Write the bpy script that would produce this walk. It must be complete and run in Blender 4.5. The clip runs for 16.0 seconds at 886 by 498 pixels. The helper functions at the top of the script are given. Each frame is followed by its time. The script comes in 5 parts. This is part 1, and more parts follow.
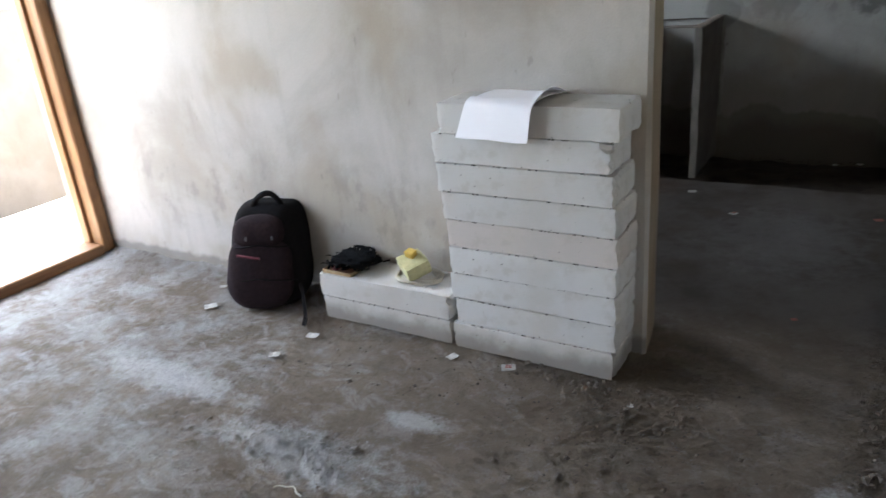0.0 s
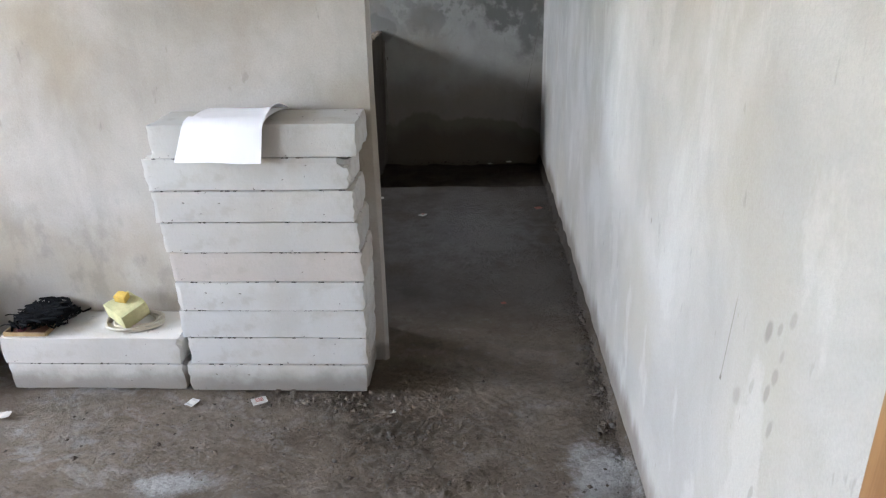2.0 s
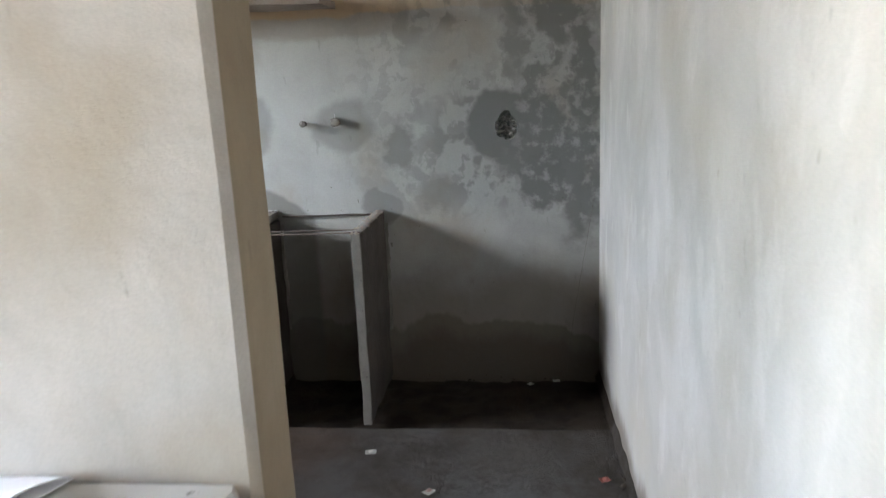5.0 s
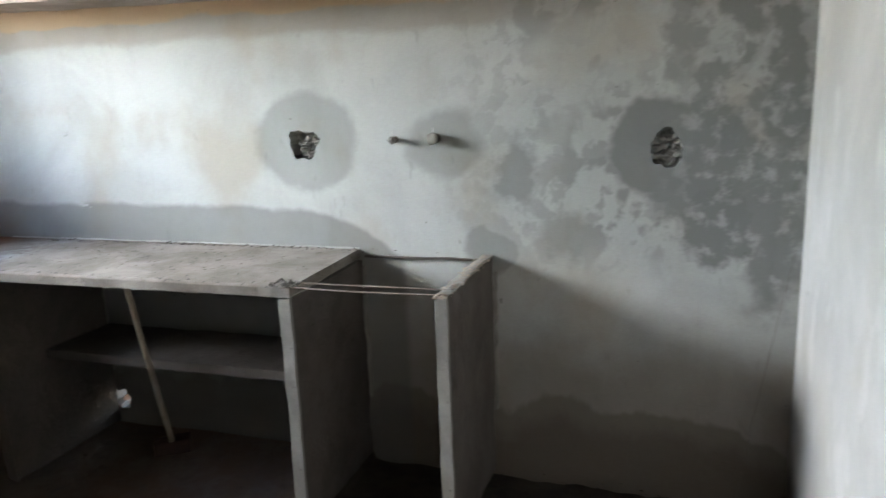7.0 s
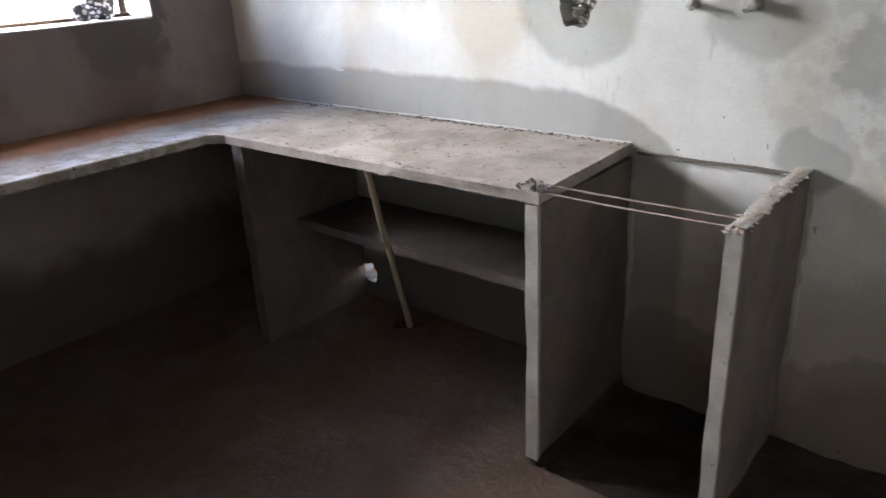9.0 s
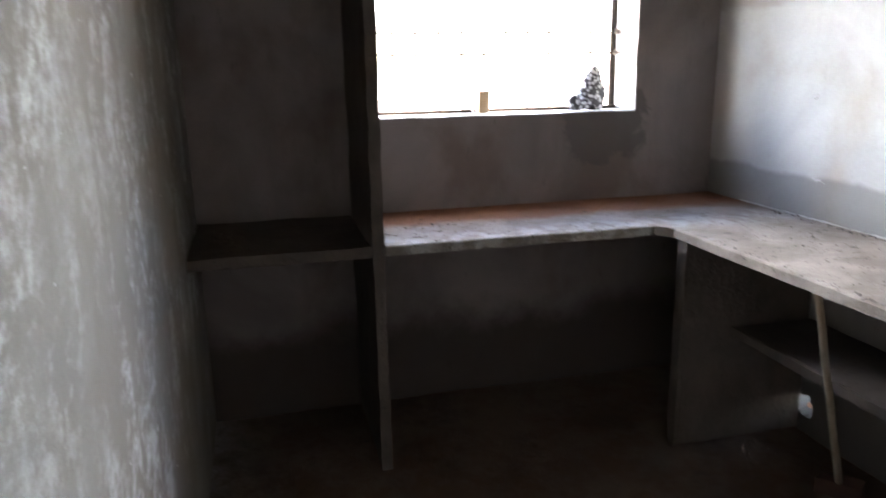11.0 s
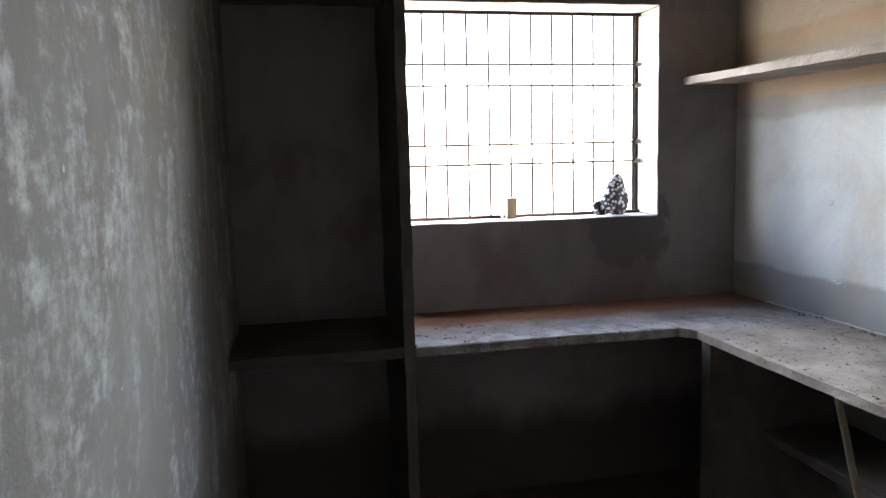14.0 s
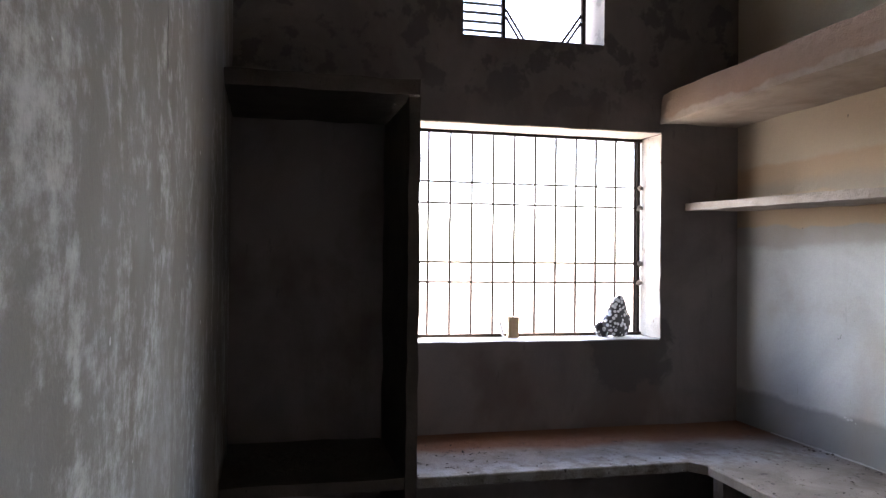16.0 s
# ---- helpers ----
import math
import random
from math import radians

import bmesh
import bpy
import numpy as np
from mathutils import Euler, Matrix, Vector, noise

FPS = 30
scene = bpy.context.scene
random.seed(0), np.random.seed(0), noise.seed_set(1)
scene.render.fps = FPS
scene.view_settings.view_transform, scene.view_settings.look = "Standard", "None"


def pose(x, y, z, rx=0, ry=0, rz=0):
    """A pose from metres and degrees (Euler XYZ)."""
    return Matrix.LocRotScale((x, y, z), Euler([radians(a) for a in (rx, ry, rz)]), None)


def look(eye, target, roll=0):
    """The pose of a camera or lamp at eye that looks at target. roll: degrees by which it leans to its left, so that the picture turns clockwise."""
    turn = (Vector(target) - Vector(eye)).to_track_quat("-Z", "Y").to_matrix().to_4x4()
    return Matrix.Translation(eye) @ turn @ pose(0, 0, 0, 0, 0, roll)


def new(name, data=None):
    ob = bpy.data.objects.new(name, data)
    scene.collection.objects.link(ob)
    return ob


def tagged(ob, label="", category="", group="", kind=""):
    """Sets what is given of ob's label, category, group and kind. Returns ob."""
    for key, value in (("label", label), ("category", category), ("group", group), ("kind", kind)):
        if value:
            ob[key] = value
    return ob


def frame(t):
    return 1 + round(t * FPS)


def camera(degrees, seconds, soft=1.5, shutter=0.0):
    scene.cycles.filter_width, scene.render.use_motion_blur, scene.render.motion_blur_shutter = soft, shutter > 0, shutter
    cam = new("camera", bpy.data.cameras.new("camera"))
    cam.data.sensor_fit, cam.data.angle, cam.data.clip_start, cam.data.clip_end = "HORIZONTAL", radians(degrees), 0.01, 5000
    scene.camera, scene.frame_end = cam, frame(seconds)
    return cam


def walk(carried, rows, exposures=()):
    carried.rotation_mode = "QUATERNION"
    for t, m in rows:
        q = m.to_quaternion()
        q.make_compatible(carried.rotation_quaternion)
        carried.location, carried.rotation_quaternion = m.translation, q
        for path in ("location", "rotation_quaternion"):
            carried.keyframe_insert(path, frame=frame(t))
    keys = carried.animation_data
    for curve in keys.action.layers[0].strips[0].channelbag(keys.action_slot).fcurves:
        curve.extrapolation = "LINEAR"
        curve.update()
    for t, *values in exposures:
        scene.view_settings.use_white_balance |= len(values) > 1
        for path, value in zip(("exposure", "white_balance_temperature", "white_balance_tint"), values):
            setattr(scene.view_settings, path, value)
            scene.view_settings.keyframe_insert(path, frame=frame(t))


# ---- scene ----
cam = camera(62.6, 16.0, soft=1.25, shutter=0.4)
PATH = [
    (0, (0.679, -2.03, 1.395), (-0.319, -0.475, 0.629), -5.3),
    (0.5, (0.592, -2.074, 1.422), (-0.14, -0.363, 0.688), -3.9),
    (1, (0.497, -2.042, 1.412), (0.237, -0.218, 0.633), -3.4),
    (1.5, (0.413, -2.058, 1.41), (0.284, -0.233, 0.602), -2.9),
    (2, (0.382, -2.069, 1.407), (0.281, -0.232, 0.623), -1.4),
    (2.5, (0.384, -2.042, 1.403), (0.289, -0.208, 0.612), -0.6),
    (3, (0.416, -1.88, 1.379), (0.286, -0.064, 0.551), -2.3),
    (3.5, (0.496, -1.595, 1.401), (0.317, 0.25, 0.65), -2.1),
    (4, (0.488, -1.329, 1.409), (0.352, 0.582, 0.834), -0.6),
    (4.2, (0.459, -1.202, 1.423), (0.316, 0.718, 0.885), -1.3),
    (6.3, (0.41, -0.006, 1.479), (0.042, 1.926, 1.112), -1.7),
    (6.5, (0.41, 0.063, 1.494), (0.0, 1.984, 1.119), -1.7),
    (7, (0.401, 0.243, 1.466), (-0.209, 2.1, 1.043), -2.1),
    (7.5, (0.369, 0.377, 1.484), (-0.537, 2.082, 0.961), -3.1),
    (8, (0.283, 0.507, 1.471), (-0.757, 2.088, 0.825), -2.3),
    (8.5, (0.211, 0.611, 1.459), (-0.896, 2.103, 0.717), -2.1),
    (9, (0.204, 0.667, 1.468), (-0.989, 2.084, 0.713), -2.9),
    (9.5, (0.205, 0.691, 1.486), (-1.212, 1.913, 0.781), -2.1),
    (10, (0.215, 0.713, 1.472), (-1.404, 1.66, 0.776), -2.0),
    (10.2, (0.212, 0.74, 1.465), (-1.469, 1.577, 0.779), -2.0),
    (12.3, (0.327, 0.693, 1.529), (-1.653, 0.841, 1.289), -0.2),
    (12.5, (0.339, 0.695, 1.521), (-1.636, 0.846, 1.242), -1.0),
    (13, (0.317, 0.668, 1.536), (-1.646, 0.894, 1.226), -0.2),
    (13.5, (0.36, 0.726, 1.537), (-1.601, 1.03, 1.291), -2.3),
    (14, (0.361, 0.724, 1.539), (-1.586, 1.117, 1.305), -1.5),
    (14.5, (0.292, 0.669, 1.56), (-1.646, 1.118, 1.357), -1.5),
    (15, (0.297, 0.659, 1.636), (-1.65, 1.106, 1.555), 0.5),
    (15.5, (0.297, 0.649, 1.636), (-1.656, 1.08, 1.618), 1.0),
    (16, (0.274, 0.629, 1.635), (-1.672, 1.088, 1.661), 0.6),
]
EXPOSURES = [(0.0, 4.03, 6480, 10), (0.5, 4.35, 6560, 11), (1.0, 4.55, 6620, 12), (2.5, 4.55, 6640, 12), (3.5, 4.52, 6640, 12), (4.2, 4.68, 6640, 12), (6.3, 5.55, 6600, 8), (7.2, 5.5, 6700, 9), (8.2, 5.55, 6850, 12),
             (9.0, 5.75, 7000, 16), (10.2, 5.8, 7000, 18), (12.3, 5.05, 6500, 13), (14.0, 4.95, 6500, 14), (14.6, 4.98, 6550, 16), (15.0, 4.7, 6600, 19), (15.5, 4.42, 6600, 19), (16.0, 4.42, 6600, 19)]
walk(cam, [(t, look(eye, target, roll)) for t, eye, target, roll in PATH], EXPOSURES)

# ---- world, sun and window light ----
world = bpy.data.worlds.new("sky_world")
scene.world = world
world.use_nodes = True
wn = world.node_tree.nodes
sky = wn.new("ShaderNodeTexSky")
sky.sky_type = "NISHITA"
sky.sun_disc = False
sky.sun_elevation, sky.sun_rotation = radians(58), radians(-15)
wn["Background"].inputs["Strength"].default_value = 0.12
world.node_tree.links.new(sky.outputs[0], wn["Background"].inputs["Color"])

sun = new("sun", bpy.data.lights.new("sun", "SUN"))
sun.data.energy, sun.data.angle, sun.data.color = 5.0, radians(0.5), (1.0, 0.95, 0.87)
# The sun stands high to the north.
sun.matrix_world = look((-2.2, 8.0, 14.0), (0.0, 0.0, 0.0))


def sky_lamp(name, eye, target, width, height, watts, color):
    lamp = new(name, bpy.data.lights.new(name, "AREA"))
    lamp.data.shape, lamp.data.size, lamp.data.size_y = "RECTANGLE", width, height
    lamp.data.energy, lamp.data.color = watts, color
    lamp.matrix_world = look(eye, target)
    return lamp


# Added area lamps that stand in for the bright band of sky over the yard wall before the kitchen window, and for the
# sky before the doorway.
sky_lamp("yard_sky", (-6.2, 1.6, 3.05), (-1.5, 1.6, 1.3), 6.0, 1.5, 66, (0.91, 0.96, 1.0))
sky_lamp("doorway_sky", (-3.75, -2.0, 1.9), (-0.5, 0.3, 0.6), 2.4, 2.2, 11, (0.91, 0.96, 1.0))


# ---- building helpers ----
ORIGIN = {}


def mesh_of(bm, name):
    bmesh.ops.recalc_face_normals(bm, faces=bm.faces)
    me = bpy.data.meshes.new(name)
    bm.to_mesh(me)
    bm.free()
    return me


def thing(name, label, category, base=(0, 0, 0), group="", kind=""):
    """An Empty at the base of a thing that is made of parts."""
    ob = new(name)
    ob.empty_display_size = 0.1
    ob.location = base
    ORIGIN[ob] = Vector(base)
    return tagged(ob, label, category, group, kind)


def part(name, bm, material, parent, label="", smooth=False):
    """One mesh under a thing; bm is in world metres."""
    off = ORIGIN[parent]
    bm.transform(Matrix.Translation(-off))
    ob = new(name, mesh_of(bm, name))
    if material:
        ob.data.materials.append(material)
    ob.parent = parent
    ORIGIN[ob] = off
    if smooth:
        ob.data.shade_smooth()
        ob.data.set_sharp_from_angle(angle=radians(42))
    return tagged(ob, label)


def solid(name, bm, material, label, category, base=(0, 0, 0), group="", kind="", smooth=False):
    """A thing of one mesh; bm is in world metres."""
    bm.transform(Matrix.Translation(-Vector(base)))
    ob = new(name, mesh_of(bm, name))
    ob.data.materials.append(material)
    ob.location = base
    ORIGIN[ob] = Vector(base)
    if smooth:
        ob.data.shade_smooth()
        ob.data.set_sharp_from_angle(angle=radians(42))
    return tagged(ob, label, category, group, kind)


def box(x0, x1, y0, y1, z0, z1, bevel=0.0, bm=None, seg=1):
    made = bmesh.new()
    bmesh.ops.create_cube(made, size=1.0)
    for v in made.verts:
        v.co = Vector((x0 + (v.co.x + 0.5) * (x1 - x0), y0 + (v.co.y + 0.5) * (y1 - y0), z0 + (v.co.z + 0.5) * (z1 - z0)))
    if bevel:
        bmesh.ops.bevel(made, geom=made.edges[:], offset=bevel, segments=seg, affect="EDGES", profile=0.6)
    return joined(bm, made)


def joined(bm, made):
    if bm is None:
        return made
    me = bpy.data.meshes.new("tmp")
    made.to_mesh(me)
    made.free()
    bm.from_mesh(me)
    bpy.data.meshes.remove(me)
    return bm


def rough_box(x0, x1, y0, y1, z0, z1, step=0.06, wear=0.003, seed=0, bevel=0.004, bm=None):
    """A cast or sawn box with uneven faces and worn edges."""
    made = bmesh.new()
    bmesh.ops.create_cube(made, size=1.0)
    size = Vector((x1 - x0, y1 - y0, z1 - z0))
    for axis in range(3):
        cuts = min(40, int(size[axis] / step))
        edges = [e for e in made.edges if abs((e.verts[0].co - e.verts[1].co)[axis]) > 0.3]
        if cuts > 0 and edges:
            bmesh.ops.subdivide_edges(made, edges=edges, cuts=cuts, use_grid_fill=True)
    for v in made.verts:
        c = v.co.copy()
        n_edges = sum(abs(abs(c[i]) - 0.5) < 1e-4 for i in range(3))
        v.co = Vector((x0 + (c.x + 0.5) * size.x, y0 + (c.y + 0.5) * size.y, z0 + (c.z + 0.5) * size.z))
        k = wear * (1.0 if n_edges == 1 else 2.0)
        nz = noise.noise_vector(v.co * 9 + Vector((seed * 7.3, seed * 3.1, seed)))
        v.co += nz * k
        if n_edges >= 2:
            v.co -= Vector([math.copysign(bevel, c[i]) if abs(abs(c[i]) - 0.5) < 1e-4 else 0 for i in range(3)]) * (0.4 + abs(nz.x) * 1.6)
    return joined(bm, made)


def tube(points, radius, sides=8, bm=None, taper=None, closed=False):
    """A round bar swept along points."""
    made = bm or bmesh.new()
    pts = [Vector(p) for p in points]
    rings = []
    last = None
    for i, p in enumerate(pts):
        a = pts[i - 1] if (i or closed) else p
        b = pts[(i + 1) % len(pts)] if (i < len(pts) - 1 or closed) else p
        d = (b - a).normalized()
        ref = last if last is not None else (Vector((0, 0, 1)) if abs(d.z) < 0.9 else Vector((1, 0, 0)))
        u = (ref - d * ref.dot(d)).normalized()
        last = u
        w = d.cross(u)
        r = radius if taper is None else radius + (taper - radius) * i / (len(pts) - 1)
        rings.append([made.verts.new(p + (u * math.cos(2 * math.pi * k / sides) + w * math.sin(2 * math.pi * k / sides)) * r) for k in range(sides)])
    pairs = list(zip(rings, rings[1:])) + ([(rings[-1], rings[0])] if closed else [])
    for a, b in pairs:
        for k in range(sides):
            made.faces.new((a[k], a[(k + 1) % sides], b[(k + 1) % sides], b[k]))
    if not closed:
        made.faces.new(rings[0][::-1])
        made.faces.new(rings[-1])
    return made


def wall_panel(axis, face, back, u0, u1, z0, z1, openings=(), ragged=()):
    """A wall with thickness: its room side at face, its other side at back. openings: (u0, u1, z0, z1) right through.
    ragged: (u, z, half, radius, depth, seed): a square patch in which a broken hole is sunk (depth None: right through)."""
    bm = bmesh.new()
    made = {}

    def at(u, z, d):
        key = (round(u, 4), round(z, 4), round(d, 4))
        if key not in made:
            made[key] = bm.verts.new((d, u, z) if axis == "x" else (u, d, z))
        return made[key]

    def quad(*vs):
        try:
            bm.faces.new(vs)
        except ValueError:
            pass

    holes = list(openings) + [(u - h, u + h, z - h, z + h) for u, z, h, *_ in ragged]
    us = sorted({u0, u1, *[h[0] for h in holes], *[h[1] for h in holes]})
    zs = sorted({z0, z1, *[h[2] for h in holes], *[h[3] for h in holes]})

    def solid_cell(i, j):
        if not (0 <= i < len(us) - 1 and 0 <= j < len(zs) - 1):
            return False
        u, z = (us[i] + us[i + 1]) / 2, (zs[j] + zs[j + 1]) / 2
        return not any(h[0] < u < h[1] and h[2] < z < h[3] for h in openings)

    def patch(i, j):
        u, z = (us[i] + us[i + 1]) / 2, (zs[j] + zs[j + 1]) / 2
        return any(abs(u - r[0]) < r[2] and abs(z - r[1]) < r[2] for r in ragged)

    for i in range(len(us) - 1):
        for j in range(len(zs) - 1):
            if not solid_cell(i, j):
                continue
            a, b, c, d = us[i], us[i + 1], zs[j], zs[j + 1]
            for depth in (face, back):
                if not patch(i, j):
                    quad(at(a, c, depth), at(b, c, depth), at(b, d, depth), at(a, d, depth))
            for (di, dj), (p, q) in (((-1, 0), ((a, c), (a, d))), ((1, 0), ((b, c), (b, d))), ((0, -1), ((a, c), (b, c))), ((0, 1), ((a, d), (b, d)))):
                if not solid_cell(i + di, j + dj):
                    quad(at(*p, face), at(*q, face), at(*q, back), at(*p, back))
    for u, z, h, radius, depth, seed in ragged:
        rnd = random.Random(seed)
        n = 24
        through_it = depth is None
        sign = 1 if back > face else -1
        border, rim, low = [], [], []
        inner = back if through_it else face + sign * depth
        for k in range(n):
            a = 2 * math.pi * k / n
            s = h / max(abs(math.cos(a)), abs(math.sin(a)))
            border.append(at(u + s * math.cos(a), z + s * math.sin(a), face))
            r = radius * (0.95 + 0.42 * noise.noise(Vector((math.cos(a) * 1.6, math.sin(a) * 1.6, seed * 3.7))) + 0.16 * (rnd.random() - 0.5))
            rim.append(at(u + r * math.cos(a), z + r * math.sin(a), face + sign * 0.002 * rnd.random()))
            r *= 1.25 if through_it else 0.75 + 0.2 * rnd.random()
            low.append(at(u + r * math.cos(a), z + r * math.sin(a), inner - sign * (0 if through_it else 0.02 * rnd.random())))
        for k in range(n):
            m = (k + 1) % n
            quad(border[k], border[m], rim[m], rim[k])
            quad(rim[k], rim[m], low[m], low[k])
        if through_it:
            outer = [at(u + h / max(abs(math.cos(2 * math.pi * k / n)), abs(math.sin(2 * math.pi * k / n))) * math.cos(2 * math.pi * k / n),
                        z + h / max(abs(math.cos(2 * math.pi * k / n)), abs(math.sin(2 * math.pi * k / n))) * math.sin(2 * math.pi * k / n), back) for k in range(n)]
            for k in range(n):
                quad(outer[k], outer[(k + 1) % n], low[(k + 1) % n], low[k])
        else:
            mid = bm.verts.new((inner, u, z) if axis == "x" else (u, inner, z))
            for k in range(n):
                quad(low[k], low[(k + 1) % n], mid)
            quad(at(u - h, z - h, back), at(u + h, z - h, back), at(u + h, z + h, back), at(u - h, z + h, back))
    return bm


# ---- materials ----
class Nodes:
    """Short hand for a material's node tree."""

    def __init__(self, name, rough=0.85, metal=0.0):
        self.m = bpy.data.materials.new(name)
        self.m.use_nodes = True
        self.t = self.m.node_tree
        self.bsdf = self.t.nodes["Principled BSDF"]
        self.bsdf.inputs["Roughness"].default_value = rough
        self.bsdf.inputs["Metallic"].default_value = metal
        self.pos = self.t.nodes.new("ShaderNodeTexCoord").outputs["Object"]

    def node(self, kind, **inputs):
        n = self.t.nodes.new(kind)
        for key, value in inputs.items():
            self.put(n.inputs[key], value)
        return n

    def put(self, socket, value):
        if hasattr(value, "links"):
            self.t.links.new(value, socket)
        else:
            socket.default_value = value

    def scaled(self, sx, sy, sz, shift=(0, 0, 0), vec=None):
        n = self.t.nodes.new("ShaderNodeMapping")
        self.put(n.inputs["Vector"], vec or self.pos)
        n.inputs["Scale"].default_value = (sx, sy, sz)
        n.inputs["Location"].default_value = shift
        return n.outputs[0]

    def noise(self, scale, detail=4.0, rough=0.55, vec=None, color=False, warp=0.0):
        n = self.node("ShaderNodeTexNoise", Vector=vec or self.pos, Scale=scale, Detail=detail, Roughness=rough, Distortion=warp)
        return n.outputs["Color" if color else "Fac"]

    def step(self, value, lo, hi, a=0.0, b=1.0):
        n = self.node("ShaderNodeMapRange", Value=value)
        n.interpolation_type = "SMOOTHSTEP"
        n.inputs["From Min"].default_value, n.inputs["From Max"].default_value = lo, hi
        n.inputs["To Min"].default_value, n.inputs["To Max"].default_value = a, b
        return n.outputs[0]

    def math(self, op, a, b=0.0):
        n = self.t.nodes.new("ShaderNodeMath")
        n.operation = op
        self.put(n.inputs[0], a)
        self.put(n.inputs[1], b)
        return n.outputs[0]

    def mix(self, fac, a, b):
        n = self.t.nodes.new("ShaderNodeMix")
        n.data_type = "RGBA"
        self.put(n.inputs["Factor"], fac)
        for socket, v in ((n.inputs[6], a), (n.inputs[7], b)):
            self.put(socket, v if hasattr(v, "links") else (*v, 1.0))
        return n.outputs[2]

    def apart(self, vec=None):
        n = self.node("ShaderNodeSeparateXYZ", Vector=vec or self.pos)
        return n.outputs

    def island(self):
        return self.node("ShaderNodeNewGeometry").outputs["Random Per Island"]

    def object_random(self):
        return self.node("ShaderNodeObjectInfo").outputs["Random"]

    def bump(self, height, strength=0.3, distance=0.01):
        n = self.node("ShaderNodeBump", Height=height, Strength=strength, Distance=distance)
        self.t.links.new(n.outputs[0], self.bsdf.inputs["Normal"])

    def done(self, color, rough=None):
        self.put(self.bsdf.inputs["Base Color"], color if hasattr(color, "links") else (*color, 1.0))
        if rough is not None:
            self.put(self.bsdf.inputs["Roughness"], rough)
        return self.m


def plaster(name, light, dark, warm, warm_at=(0.5, 0.7), streak=0.35, spots=0.25, damp=None):
    """Raw cement plaster: trowel clouds, vertical streaks, specks and grain. damp: a function that returns a factor for dark wet stains."""
    n = Nodes(name, 0.9)
    clouds = n.noise(1.6, 6, 0.6, warp=0.6)
    col = n.mix(n.step(clouds, 0.35, 0.68), light, dark)
    col = n.mix(n.math("MULTIPLY", n.step(n.noise(2.7, 4, 0.5, n.scaled(1, 1, 0.8, (3, 5, 1))), *warm_at), 0.8), col, warm)
    runs = n.noise(1.0, 5, 0.6, n.scaled(14, 14, 1.8, (1, 2, 0)))
    col = n.mix(n.math("MULTIPLY", n.step(runs, 0.52, 0.75), streak), col, [c * 0.62 for c in dark])
    fleck = n.noise(1.0, 3, 0.6, n.scaled(24, 24, 8.5, (7, 1, 2)))
    col = n.mix(n.math("MULTIPLY", n.step(fleck, 0.66, 0.73), spots), col, [c * 0.45 for c in dark])
    if damp:
        col = damp(n, col)
    grain = n.noise(170, 3, 0.7)
    col = n.mix(n.step(grain, 0.3, 0.75, 0.0, 0.14), col, [c * 0.5 for c in dark])
    relief = n.math("ADD", n.math("MULTIPLY", n.noise(26, 5, 0.65), 0.7), n.math("MULTIPLY", grain, 0.25))
    relief = n.math("ADD", relief, n.math("MULTIPLY", n.noise(4.5, 3, 0.5), 1.6))
    n.bump(relief, 0.3, 0.01)
    return n.done(col)


